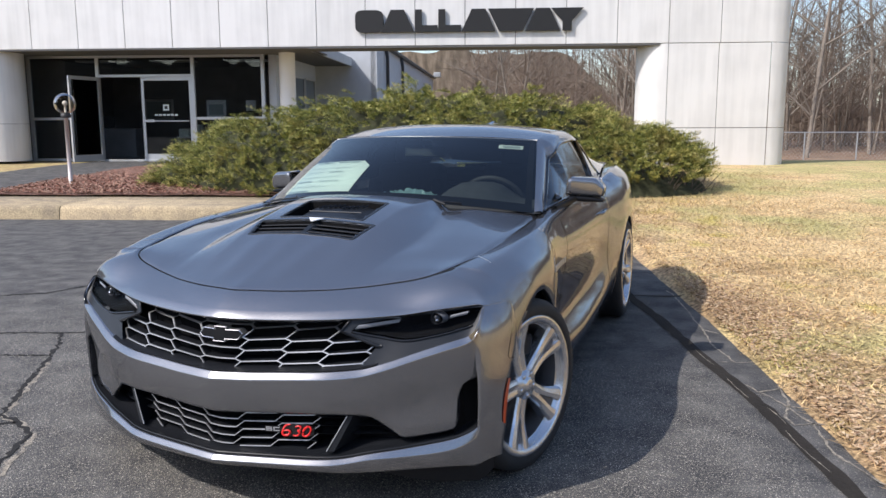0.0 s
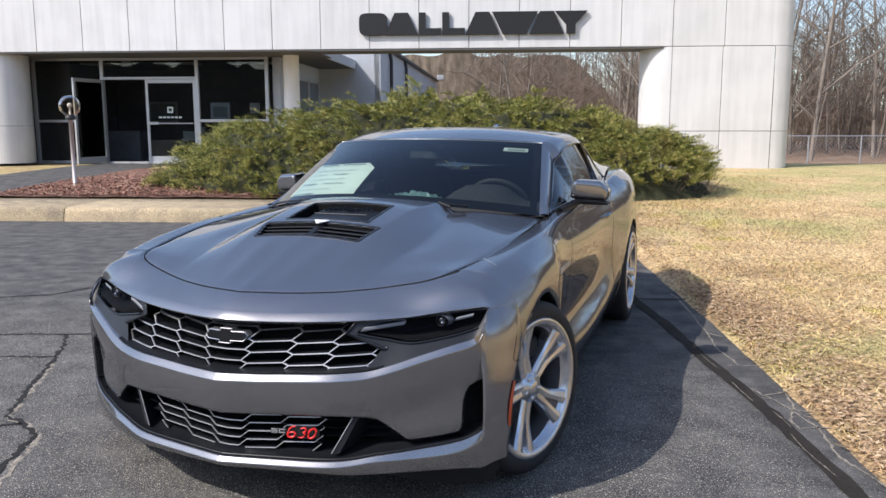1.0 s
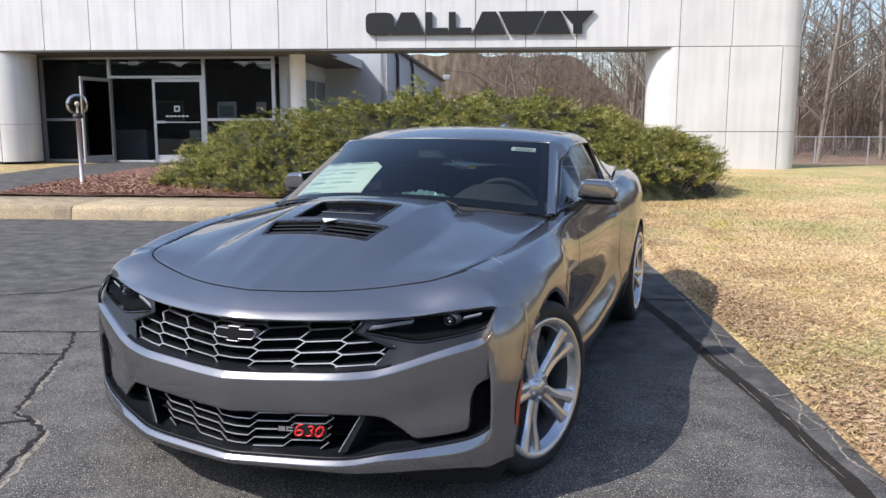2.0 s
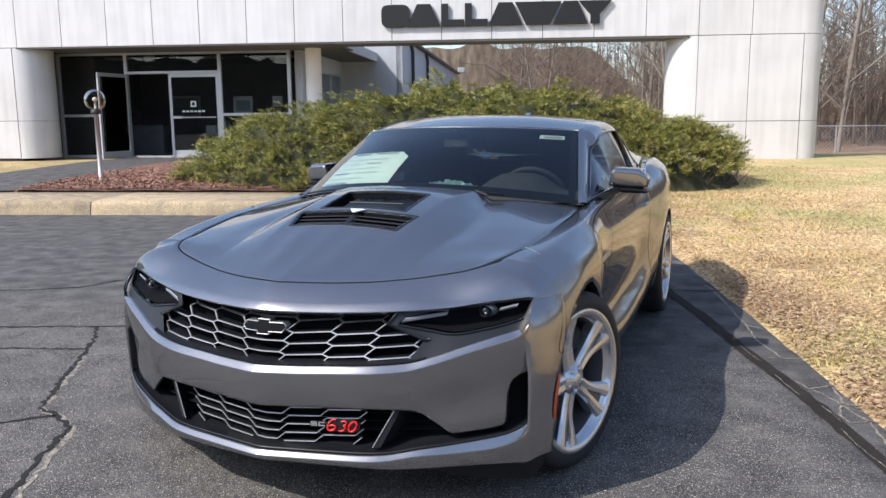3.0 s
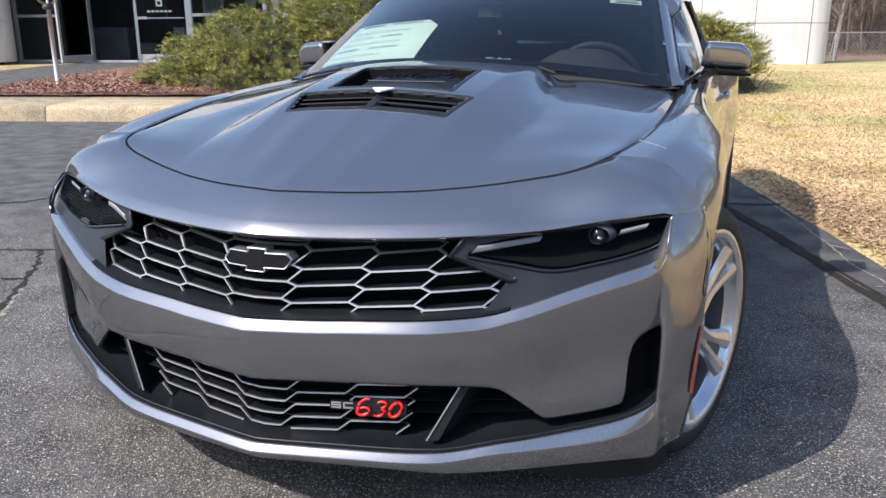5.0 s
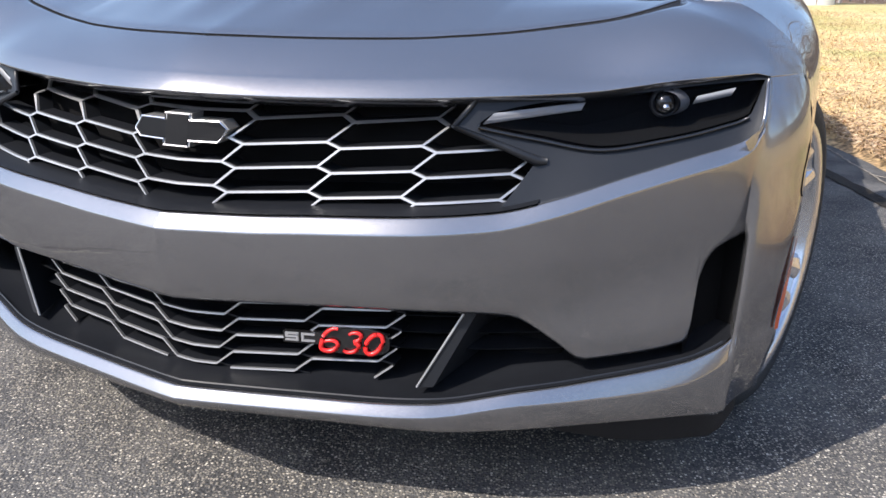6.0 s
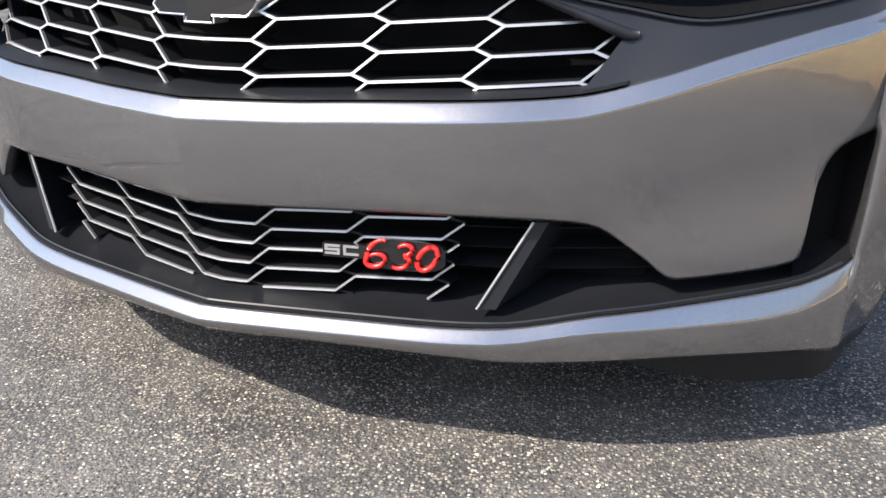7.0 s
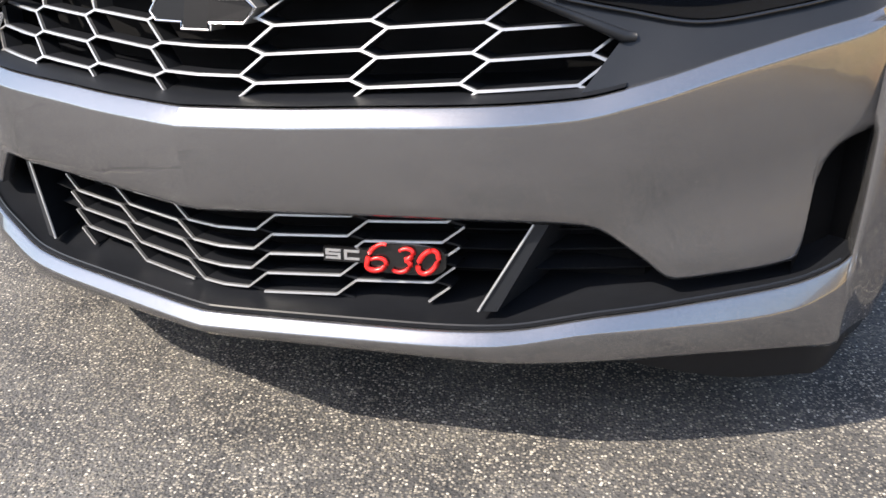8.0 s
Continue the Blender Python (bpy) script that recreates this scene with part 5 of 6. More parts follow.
tagged(part("plastic_bag", sheet(bag_rows), FILM), "crumpled clear plastic bag on the dashboard", "bag")

# ---- the grounds, in the facade's own axes: x along the front, y into the building ----
FAC = pose(0.04, 16.95, 0, 0, 0, 16)
EDGE_X, KERB_Y = -2.40, -8.30


def ground_z(x, y):
    h = 0.015 + 0.36 * step(-15.5, 0, y) if y < 1 else 0.375 - .625 * step(1, 14, y)
    if y > KERB_Y and x < EDGE_X:
        h = max(h, 0.19 + 0.02 * step(KERB_Y, -4, y))
    return h


def setting(name, geo, mat, label, category, smooth=False, m=FAC):
    ob = part(name, geo, mat, None, "", smooth)
    ob.matrix_world = m
    return tagged(ob, label, category, kind="structure")


gx = np.concatenate([[-900, -300, -120, -60], np.arange(-40, -3, 1.2), [-2.62, -2.36, -2.2], np.arange(-1.8, 16, .6), [20, 30, 60, 120, 300, 900]])
gy = np.concatenate([[-900, -300, -100, -50], np.arange(-30, -9, 1.0), [-8.6, -8.22, -8.1], np.arange(-7.5, 3, .75), np.arange(4, 40, 2.5), [60, 120, 300, 900]])
grows = []
for y in gy:
    row = []
    for x in gx:
        if x < -2.5 and y < -7.4:
            z = -.06
        else:
            z = ground_z(x, y) + (.018 * noise.noise((x * .7, y * .7, 0)) if abs(x) < 18 and x > -2.3 else 0)
        row.append((x, y, z))
    grows.append(row)
setting("ground", sheet(grows), LAWN, "dry straw-coloured winter lawn", "ground", True)

# asphalt with a worn, uneven edge at the lawn
arows = []
for y in np.concatenate([[-60, -40, -30], np.arange(-24, -8.4, .16), [KERB_Y + .02]]):
    e = EDGE_X + .05 * noise.noise((0, y * 1.1, 3)) + .03 * noise.noise((0, y * 5, 9))
    arows.append([(-60, y, 0), (-20, y, 0), (-8, y, 0), (-4, y, 0), (e - .06, y, 0), (e, y, -.006), (e + .01, y, -.05)])
setting("parking_lot", sheet(arows), ASPHALT, "worn dark asphalt with pale stone chips and cracks", "asphalt")


def ribbon(points, width, z, seed, jag=.35, step_len=.05):
    """A flat uneven strip along a line on the ground."""
    r = random.Random(seed)
    pts = []
    for (ax, ay), (bx, by) in zip(points, points[1:]):
        n = max(2, int(math.hypot(bx - ax, by - ay) / step_len))
        pts += [(ax + (bx - ax) * k / n, ay + (by - ay) * k / n) for k in range(n)]
    pts.append(points[-1])
    left, right = [], []
    for i, (x, y) in enumerate(pts):
        a, b = pts[max(i - 1, 0)], pts[min(i + 1, len(pts) - 1)]
        L = math.hypot(b[0] - a[0], b[1] - a[1]) or 1
        nx, ny = -(b[1] - a[1]) / L, (b[0] - a[0]) / L
        o = (r.random() - .5) * width * jag * 2
        w = width * (.5 + jag * (r.random() - .5)) * (1 if 0 < i < len(pts) - 1 else .2)
        left.append((x + nx * (o + w), y + ny * (o + w), z))
        right.append((x + nx * (o - w), y + ny * (o - w), z))
    return sheet([left, right])


tar_line = [(-2.91, -12.6), (-2.87, -13.27), (-2.78, -13.96), (-2.73, -14.6), (-2.70, -15.0), (-2.645, -15.5), (-2.61, -15.86), (-2.60, -16.2), (-2.58, -16.6), (-2.5, -18.5)]
setting("crack_filler", ribbon(tar_line, .080, .004, 3, .10, .09), TAR, "dark tar line over a long crack", "tar")
for i, (a, b, o) in enumerate([(-14.75, -15.06, .012), (-15.3, -15.62, -.01), (-15.75, -15.98, .014), (-16.05, -16.5, -.012)]):
    tx, ty = [p[0] for p in tar_line][::-1], [p[1] for p in tar_line][::-1]
    setting("pale_crack", ribbon([(float(np.interp(y, ty, tx)) + o + .008 * math.sin(9 * y), y) for y in np.linspace(a, b, 6)], .004, .0065, 70 + i, .6, .05), PALEDUST, "thin pale crack through the tar", "crack")
setting("side_crack_filler", ribbon([(-2.95, -13.15), (-2.6, -13.18), (-2.3, -13.16)], .03, .004, 4, .2, .16), TAR, "thin tar line across the asphalt", "tar")
for i, (pts, w) in enumerate([
        ([(-9.5, -14.75), (-7.5, -14.62), (-6.88, -14.56), (-6.3, -14.5)], .026),
        ([(-6.88, -14.56), (-6.72, -14.9), (-6.66, -15.08), (-6.49, -15.61), (-6.34, -16.07), (-6.2, -16.16), (-6.06, -16.3), (-6.0, -16.6), (-5.9, -17.0), (-5.6, -17.8)], .024),
        ([(-9.2, -13.6), (-8.03, -13.46), (-7.71, -13.34), (-7.53, -13.05), (-6.6, -12.7), (-5.5, -12.5)], .032),
        ([(-8.2, -15.12), (-6.97, -15.1), (-6.65, -15.09)], .02),
        ([(-6.2, -16.16), (-6.9, -16.5), (-7.4, -17.2)], .02)]):
    setting("asphalt_crack", ribbon(pts, w, .003, 20 + i, .5, .03), CRACK, "dark crack in the asphalt", "crack")
for i, pts in enumerate([
        [(-6.60, -15.2), (-6.46, -15.64), (-6.31, -16.1), (-6.16, -16.18), (-6.02, -16.32), (-5.96, -16.6), (-5.86, -17.0)],
        [(-2.53, -12.94), (-2.51, -13.13), (-2.52, -13.75), (-2.54, -14.0), (-2.54, -14.24), (-2.46, -14.34)],
        [(-2.66, -14.98), (-2.54, -14.99), (-2.40, -14.97)], [(-2.60, -15.38), (-2.57, -15.51), (-2.43, -15.45), (-2.36, -15.34)],
        [(-2.59, -15.55), (-2.53, -15.58), (-2.50, -15.72), (-2.39, -15.75), (-2.35, -15.86)], [(-2.43, -15.40), (-2.47, -15.67), (-2.56, -15.88), (-2.55, -15.98)],
        [(-2.55, -15.98), (-2.47, -15.95), (-2.39, -15.96)], [(-2.50, -15.72), (-2.46, -15.95), (-2.5, -16.3), (-2.42, -16.6)], [(-2.57, -15.51), (-2.53, -15.58)],
        [(-2.54, -14.24), (-2.58, -14.6), (-2.54, -14.99)]]):
    setting("pale_crack", ribbon(pts, .011 if i else .024, .0035 if i else .002, 40 + i, .5, .03), PALEDUST, "pale dusty crack at the asphalt's edge", "crack")

# kerb with a broad concrete top
kerb = tagged(new("kerb"), "weathered tan concrete kerb with a broad top", "kerb", kind="structure")
kerb.matrix_world = FAC
prof = [(KERB_Y - .03, -.05), (KERB_Y - .005, .13), (KERB_Y + .012, .175), (KERB_Y + .04, .198), (KERB_Y + .1, .204), (KERB_Y + .72, .205), (KERB_Y + 1.36, .21), (KERB_Y + 1.38, .1)]
kx = -31.77
while kx < -7.0:
    L = 3.05
    a, b = kx + .006, kx + L - .006
    k = part("kerb_stone", sheet([[(a, y + (.008 if z > .1 else 0), z - .006) for y, z in prof], [(a + .012, y, z) for y, z in prof], [(a + L * .5, y, z + .002) for y, z in prof], [(b - .012, y, z) for y, z in prof], [(b, y + (.008 if z > .1 else 0), z - .006) for y, z in prof]]), CONCRETE, kerb, "", True)
    kx += L
part("joint_filler", sheet([[(-32, KERB_Y + .02, .0), (-32, KERB_Y + .05, .186), (-32, KERB_Y + 1.3, .192)], [(-4.6, KERB_Y + .02, .0), (-4.6, KERB_Y + .05, .186), (-4.6, KERB_Y + 1.3, .192)]]), CRACK, kerb)

# path to the door, mulch bed
setting("path", sheet([[(x, y, ground_z(-12, y) + .012) for x in np.linspace(-14.85, -12.62, 5)] for y in np.linspace(KERB_Y + 1.38, 1.5, 16)]), ASPHALT, "dark asphalt path to the entrance", "path")
mrows = []
for y in np.linspace(KERB_Y + 1.38, -1.0, 26):
    mrows.append([(x, y, ground_z(-5, y) + .02 + .07 * math.sin(math.pi * (x + 12.6) / 9.8) * step(KERB_Y + 1.38, KERB_Y + 2.4, y) * (1 - step(-2.2, -1.0, y)) + .02 * noise.noise((x * 3, y * 3, 1))) for x in np.linspace(-12.6, -2.8 + .8 * step(-4, -6, y), 50)])
setting("mulch_bed", sheet(mrows), MULCH, "red-brown bark mulch bed", "mulch", True)
r = random.Random(11)
cv, cf = [], []
for _ in range(13000):
    x, y = r.uniform(-12.5, -3.2), KERB_Y + 1.42 + abs(r.gauss(0, 1)) * 1.5
    if y > -1.2:
        continue
    z = ground_z(-5, y) + .05 + .07 * math.sin(math.pi * (x + 12.6) / 9.8) * step(KERB_Y + 1.38, KERB_Y + 2.4, y)
    a, L, w, tz = r.uniform(0, 6.28), r.uniform(.015, .05), r.uniform(.005, .012), r.uniform(-.02, .03)
    c, s = math.cos(a), math.sin(a)
    o = len(cv)
    cv += [(x - c * L - s * w, y - s * L + c * w, z), (x + c * L - s * w, y + s * L + c * w, z + tz), (x + c * L + s * w, y + s * L - c * w, z + tz + .006), (x - c * L + s * w, y - s * L - c * w, z + .004)]
    cf.append((o, o + 1, o + 2, o + 3))
chips = part("mulch_chips", (cv, cf), CHIPS)
chips.matrix_world = FAC
tagged(chips, "loose red-brown bark chips on the bed", "mulch", kind="stuff")


# ---- juniper ----
def shrub_height(x, y, lumps):
    h = 0
    for cx, cy, rx, ry, hz in lumps:
        q = 1 - ((x - cx) / rx) ** 2 - ((y - cy) / ry) ** 2
        if q > 0:
            h = max(h, hz * q ** .55)
    return h


LUMPS = [(-6.0, -4.6, 3.2, 2.1, 1.98), (-8.0, -4.9, 2.0, 1.8, 1.58), (-3.5, -4.6, 2.6, 2.3, 1.93), (-1.9, -5.2, 1.75, 1.9, 1.4), (-4.8, -5.4, 2.8, 1.7, 1.6), (-8.6, -4.4, 1.4, 1.5, 1.2), (-5.0, -3.6, 3.0, 2.0, 2.12), (-7.2, -5.6, 1.9, 1.3, 1.2), (-9.2, -4.9, 1.45, 1.4, 1.0)]
shrub = thing("juniper_shrub", "broad green juniper shrub, yellowish at the tips", "shrub", FAC)
# core: one lumpy dark sheet under the sprays, standing in for deep shade
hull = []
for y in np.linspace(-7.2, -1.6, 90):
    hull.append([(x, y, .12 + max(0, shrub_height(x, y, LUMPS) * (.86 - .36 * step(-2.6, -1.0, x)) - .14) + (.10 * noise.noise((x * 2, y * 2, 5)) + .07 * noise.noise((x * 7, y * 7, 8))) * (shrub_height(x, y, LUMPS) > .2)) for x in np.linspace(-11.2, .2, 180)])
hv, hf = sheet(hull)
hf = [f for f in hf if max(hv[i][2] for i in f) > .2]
part("core", (hv, hf), JUNIPERDEEP, shrub, "dark sheet for the shaded inside of the shrub", True)
r = random.Random(7)


def shrub_normal(x, y):
    e = .08
    return Vector((-(shrub_height(x + e, y, LUMPS) - shrub_height(x - e, y, LUMPS)) / (2 * e), -(shrub_height(x, y + e, LUMPS) - shrub_height(x, y - e, LUMPS)) / (2 * e), 1))


def shoot(store, base, way, across, lie, L, n_):
    """One twig with short needles on both sides."""
    vs, fs = store
    o = len(vs)
    for q in range(n_ + 1):
        u = q / n_
        vs.append(tuple(base + way * (L * u) + Vector((0, 0, -.22 * u * u * L))))
    for q in range(n_):
        p = Vector(vs[o + q])
        w = (way * .8 + across * (1 if q % 2 else -1) * r.uniform(.3, .9) + lie * r.uniform(-.5, .7)).normalized()
        vs.append(tuple(p + w * r.uniform(.030, .060) * (1.15 - .5 * q / n_)))
        fs.append((o + q, o + q + 1, o + n_ + 1 + q))


# plumes: a long leader lying outwards, shoots along both its sides, paler ones at its end
inner, outer = ([], []), ([], [])
plumes = 0
while plumes < 6800:
    x, y = r.uniform(-11.0, .1) if r.random() < .86 else r.uniform(-2.6, .1), r.uniform(-7.2, -2.0)
    h = shrub_height(x, y, LUMPS)
    if h < .34 or x > -.55 or x < -10.05:
        continue
    nrm = shrub_normal(x, y)
    slope = math.hypot(nrm.x, nrm.y)
    if r.random() > .2 + .4 * min(slope, 3.0):
        continue
    plumes += 1
    nrm.normalize()
    lift = noise.noise((x * 1.3, y * 1.3, 2)) * .32 + noise.noise((x * 3.1, y * 3.1, 6)) * .34 + r.uniform(-.14, .03)
    base = Vector((x, y, .14 + max(.05, h * (.90 if slope < 1.5 else r.uniform(.25, 1.0)) + lift - .14)))
    if base.z < .42 and x > -2.7:
        continue
    out = Vector((nrm.x, nrm.y, 0))
    out = out.normalized() if out.length > .15 else Vector((r.uniform(-1, 1), -1, 0)).normalized()
    swirl = noise.noise((x * .8, y * .8, base.z * .8 + 4)) * 1.6
    lead = (out * .9 + Vector((math.sin(swirl) * .7, -.25, r.uniform(.12, .55) if slope < 1.2 else r.uniform(.35, 1.0)))).normalized()
    across = lead.cross(Vector((0, 0, 1))).normalized()
    lie = across.cross(lead).normalized()
    reach = r.uniform(.20, .40)
    for q in range(16):
        u = (q + r.random()) / 16
        f = (1 if q % 2 else -1) * (1.0 - .65 * u)
        way = (lead * .8 + across * f * r.uniform(.35, .9) + lie * r.uniform(-.35, .95)).normalized()
        p = base + lead * (reach * u) + Vector((0, 0, -.20 * u * u * reach))
        shoot(outer if u > .60 else inner, p, way, across, lie, reach * r.uniform(.26, .40) * (1.1 - .45 * u), 6)
part("foliage", inner, JUNIPER, shrub, "layered drooping sprays of green needles")
part("outer_foliage", outer, JUNIPERTIP, shrub, "yellow-green ends of the sprays")
twigs = []
for q in range(230):
    a = r.uniform(0, 6.28)
    b = Vector((-1.75 + 1.25 * math.cos(a) * r.uniform(.2, 1), -5.6 - .75 * r.random(), .10))
    d = Vector((r.uniform(-.8, .8), r.uniform(-1.0, .1), r.uniform(.15, .8))).normalized()
    L = r.uniform(.25, .7)
    twigs.append(tube([b, b + d * L * .5 + Vector((0, 0, -.02)), b + d * L + Vector((0, 0, .06))], [.010, .007, .003], 4, False))
part("bare_twigs", join(*twigs), TWIG, shrub, "dead brown twigs under the sprays")
earth = [[(-1.75 + ex * q * 1.35, -6.0 + ey * q * .75, float(ground_z(-1.7, -6.0 + ey * q * .75)) + .03 - .03 * q * q) for ex, ey in [(math.cos(a), math.sin(a)) for a in np.linspace(0, 2 * math.pi, 40)]] for q in (.02, .35, .7, 1.0)]
setting("bare_earth", sheet(earth), MULCH, "bare red-brown earth under the shrub", "earth", True)

# ---- the building ----
front = tagged(new("facade"), "white panelled portal front of an office building", "building", kind="structure")
front.matrix_world = FAC


def slab(u0, u1, z0, z1, y=0.0, t=.03, g=.007):
    return box((u0 + g, y, z0 + g), (u1 - g, y + t, z1 - g), .006)


BASE = .36
TOP = 5.3
JX = 1.197
for k in range(-26, 2):
    part("panel", slab(k * JX, (k + 1) * JX, 3.22, TOP), PANEL, front)
for u0, u1 in ((0, 1.17), (1.17, 2.36)):
    for z0, z1 in ((BASE - .02, 1.25), (1.25, 3.22)):
        part("panel", slab(u0, u1, z0, z1), PANEL, front)
ends = [(BASE - .02, 1.25), (1.25, 3.22), (3.22, TOP)]
for z0, z1 in ends:
    rows = [[(2.36 + .007 + .50 * math.sin(a), .40 - .40 * math.cos(a), z) for a in np.linspace(0, math.pi / 2, 12)] + [(2.867, 1.2, z)] for z in (z0 + .007, z1 - .007)]
    part("curved_panel", sheet(rows), PANEL, front, "", True)
for z0, z1, q0, q1 in ((BASE - .02, 1.25, .44, 1.40), (1.25, 3.22, 1.40, 3.22)):
    rows = [[(-.007 - .63 * math.sin(a), .63 - .63 * math.cos(a), z) for a in np.linspace(0, math.pi, 24)] for z in (z0 + .004, z1 - .004)]
    part("curved_panel", sheet(rows), PANEL, front, "", True)
    rows = [[(-16.9 + .63 * math.sin(a), .63 - .63 * math.cos(a), z) for a in np.linspace(0, math.pi, 24)] for z in (q0 + .004, q1 - .004)]
    part("curved_panel", sheet(rows), PANEL, front, "", True)
    for k in range(-22, -14):
        u1 = -16.91 + (k + 14) * JX + JX
        part("panel", slab(u1 - JX, u1, q0, q1), PANEL, front)
part("panel_backing", join(box((-.03, .02, .3), (2.36, 1.2, 3.21)), box((-31, .022, 3.225), (2.36, .88, TOP - .05)), box((-26, .03, .3), (-16.9, 1.25, 3.21))), FLASHING, front)
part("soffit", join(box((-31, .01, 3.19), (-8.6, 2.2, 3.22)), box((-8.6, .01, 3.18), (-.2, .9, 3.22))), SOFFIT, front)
part("base_strip", join(box((-.1, .03, .30), (2.40, 1.2, BASE)), box((2.40, .2, .30), (2.78, 1.2, BASE))), FLASHING, front)

# sign: eight plain black blocks standing off the panels
sign = thing("wall_sign", "row of bold black raised shapes on white panels", "sign", FAC)


def sign_block(outline, u0, w, z0, h):
    return prism([(u0 + x * w, -.085, z0 + z * h) for x, z in outline], .06)


SQUIRCLE = [(.5 + .5 * math.copysign(abs(math.cos(a)) ** .45, math.cos(a)), .5 + .5 * math.copysign(abs(math.sin(a)) ** .45, math.sin(a))) for a in np.linspace(0, 2 * math.pi, 24, endpoint=False)]
WEDGE = [(0, 0), (.30, 1), (.70, 1), (1, 0)]
STEP_ = [(0, 0), (0, 1), (.30, 1), (.30, .30), (1, .30), (1, 0)]
CUP = [(0, 1), (.24, 0), (.76, 0), (1, 1)]
FUNNEL = [(0, 1), (.36, .42), (.36, 0), (.64, 0), (.64, .42), (1, 1)]
U0 = -7.42
for shape, a, b in ((SQUIRCLE, 0, .68), (WEDGE, .62, 1.42), (STEP_, 1.44, 1.98), (STEP_, 2.0, 2.54), (WEDGE, 2.55, 3.36), (CUP, 3.18, 4.26), (WEDGE, 4.06, 4.88), (FUNNEL, 4.66, 5.42)):
    part("raised_shape", sign_block(shape, U0 + a, b - a, 3.53, .52), SIGNBLACK, sign)
    c = U0 + (a + b) / 2
    part("standoff", tube([(c, -.03, 3.6), (c, .002, 3.6)], .015, 6), FLASHING, sign)

# entrance glazing
GY = 1.62
ent = tagged(new("entrance"), "aluminium-framed glass entrance with one door standing open", "entrance", kind="structure")
ent.matrix_world = FAC


def bar(u0, u1, z0, z1, y0=GY - .05, y1=GY + .05):
    return box((u0, y0, z0), (u1, y1, z1), .004)


for u in (-16.66, -14.74, -12.12, -10.22):
    part("mullion", bar(u - .045, u + .045, .38, 3.20), ALUMINIUM, ent)
for u0, u1, z in ((-14.69, -12.17, 2.66), (-16.61, -14.79, 1.53), (-12.07, -10.27, 1.53), (-16.61, -14.79, .42), (-12.07, -10.27, .42), (-16.61, -10.27, 3.165), (-14.69, -12.17, .395)):
    part("rail", bar(u0, u1, z - .035, z + .035), ALUMINIUM, ent)


def leaf(u0, u1):
    return [bar(u0, u0 + .075, .41, 2.62, -.025, .025), bar(u1 - .075, u1, .41, 2.62, -.025, .025), bar(u0 + .076, u1 - .076, 2.53, 2.62, -.025, .025), bar(u0 + .076, u1 - .076, .41, .58, -.025, .025)]


for name, m, op in (("door_1", pose(-13.56, GY, 0), False), ("door_2", pose(-14.70, GY - .06, 0, 0, 0, -103), True)):
    d = tagged(new(name), "glazed aluminium door standing open" if op else "closed glazed aluminium door with push bar", "door", kind="structure")
    d.matrix_world = FAC @ m
    W = 1.13 if op else 1.39
    for g in leaf(0, W):
        part("door_frame", g, ALUMINIUM, d)
    p_ = part("pane", box((.076, -.004, .58), (W - .076, .004, 2.53)), PANE, d)
    p_.visible_shadow = False
    part("push_bar", join(tube([(.1, -.05, 1.46), (W - .1, -.05, 1.46)], .018, 8), box((.08, -.07, 1.43), (.34, -.03, 1.50), .006)), ALUMINIUM, d)
for u0, u1, z0, z1 in ((-16.61, -14.79, .46, 1.49), (-16.61, -14.79, 1.57, 3.125), (-14.69, -12.17, 2.70, 3.125), (-12.07, -10.27, .46, 1.49), (-12.07, -10.27, 1.57, 3.125)):
    p_ = part("pane", box((u0, GY - .004, z0), (u1, GY + .004, z1)), PANE, ent)
    p_.visible_shadow = False
nt = part("notice", box((-11.80, GY + .03, 1.53), (-11.27, GY + .04, 2.01)), WHITE, ent, "white framed notice behind the glass")
part("print", box((-11.73, GY + .022, 1.62), (-11.34, GY + .029, 1.90)), INK, nt)
st = part("door_sticker", box((-12.98, GY - .012, 1.74), (-12.82, GY - .005, 1.90)), PAPER, ent, "pale sticker on the door glass")
part("print", box((-12.94, GY - .018, 1.78), (-12.86, GY - .0125, 1.86)), SIGNBLACK, st)
for k in range(6):
    part("door_print", box((-13.22 + .11 * k, GY - .012, 1.60), (-13.14 + .11 * k, GY - .005, 1.645)), PAPER, ent)
part("notice", box((-10.72, GY + .03, 1.72), (-10.45, GY + .04, 2.0)), WHITE, ent)
part("notice", box((-14.2, GY + .03, 2.96), (-13.92, GY + .04, 3.12)), PAPER, ent, "paper notice hung under the head rail")
# dim rooms behind
room = tagged(new("lobby"), "dim lobby behind the glass front", "room", kind="structure")
room.matrix_world = FAC
part("floor", box((-17, 1.7, .30), (-10.1, 7, .38)), DARKROOM, room)
part("back_wall", box((-17, 7, .3), (-10.1, 7.15, 3.3)), DARKROOM, room)
part("side_wall", box((-17.15, 1.7, .3), (-17, 7, 3.3)), DARKROOM, room)
part("roof_slab", box((-26, 2.2, 3.24), (-9.3, 9, 3.6)), FLASHING, room)
desk = thing("reception_desk", "dark desk inside the lobby", "desk", FAC)
part("counter", box((-16.2, 4.0, .38), (-14.9, 4.6, 1.25), .02), DARKROOM, desk)
part("monitor", box((-16.0, 3.9, 1.28), (-15.5, 3.95, 1.62), .01), TRIM, desk)
shelf = thing("display_shelf", "pale display shelf with boxes inside the lobby", "shelf", FAC)
part("board", box((-13.3, 3.2, .98), (-12.1, 3.6, 1.02), .006), WHITE, shelf)
part("leg", box((-13.28, 3.22, .38), (-13.22, 3.58, .98), .006), METALPOST, shelf)
part("leg", box((-12.18, 3.22, .38), (-12.12, 3.58, .98), .006), METALPOST, shelf)
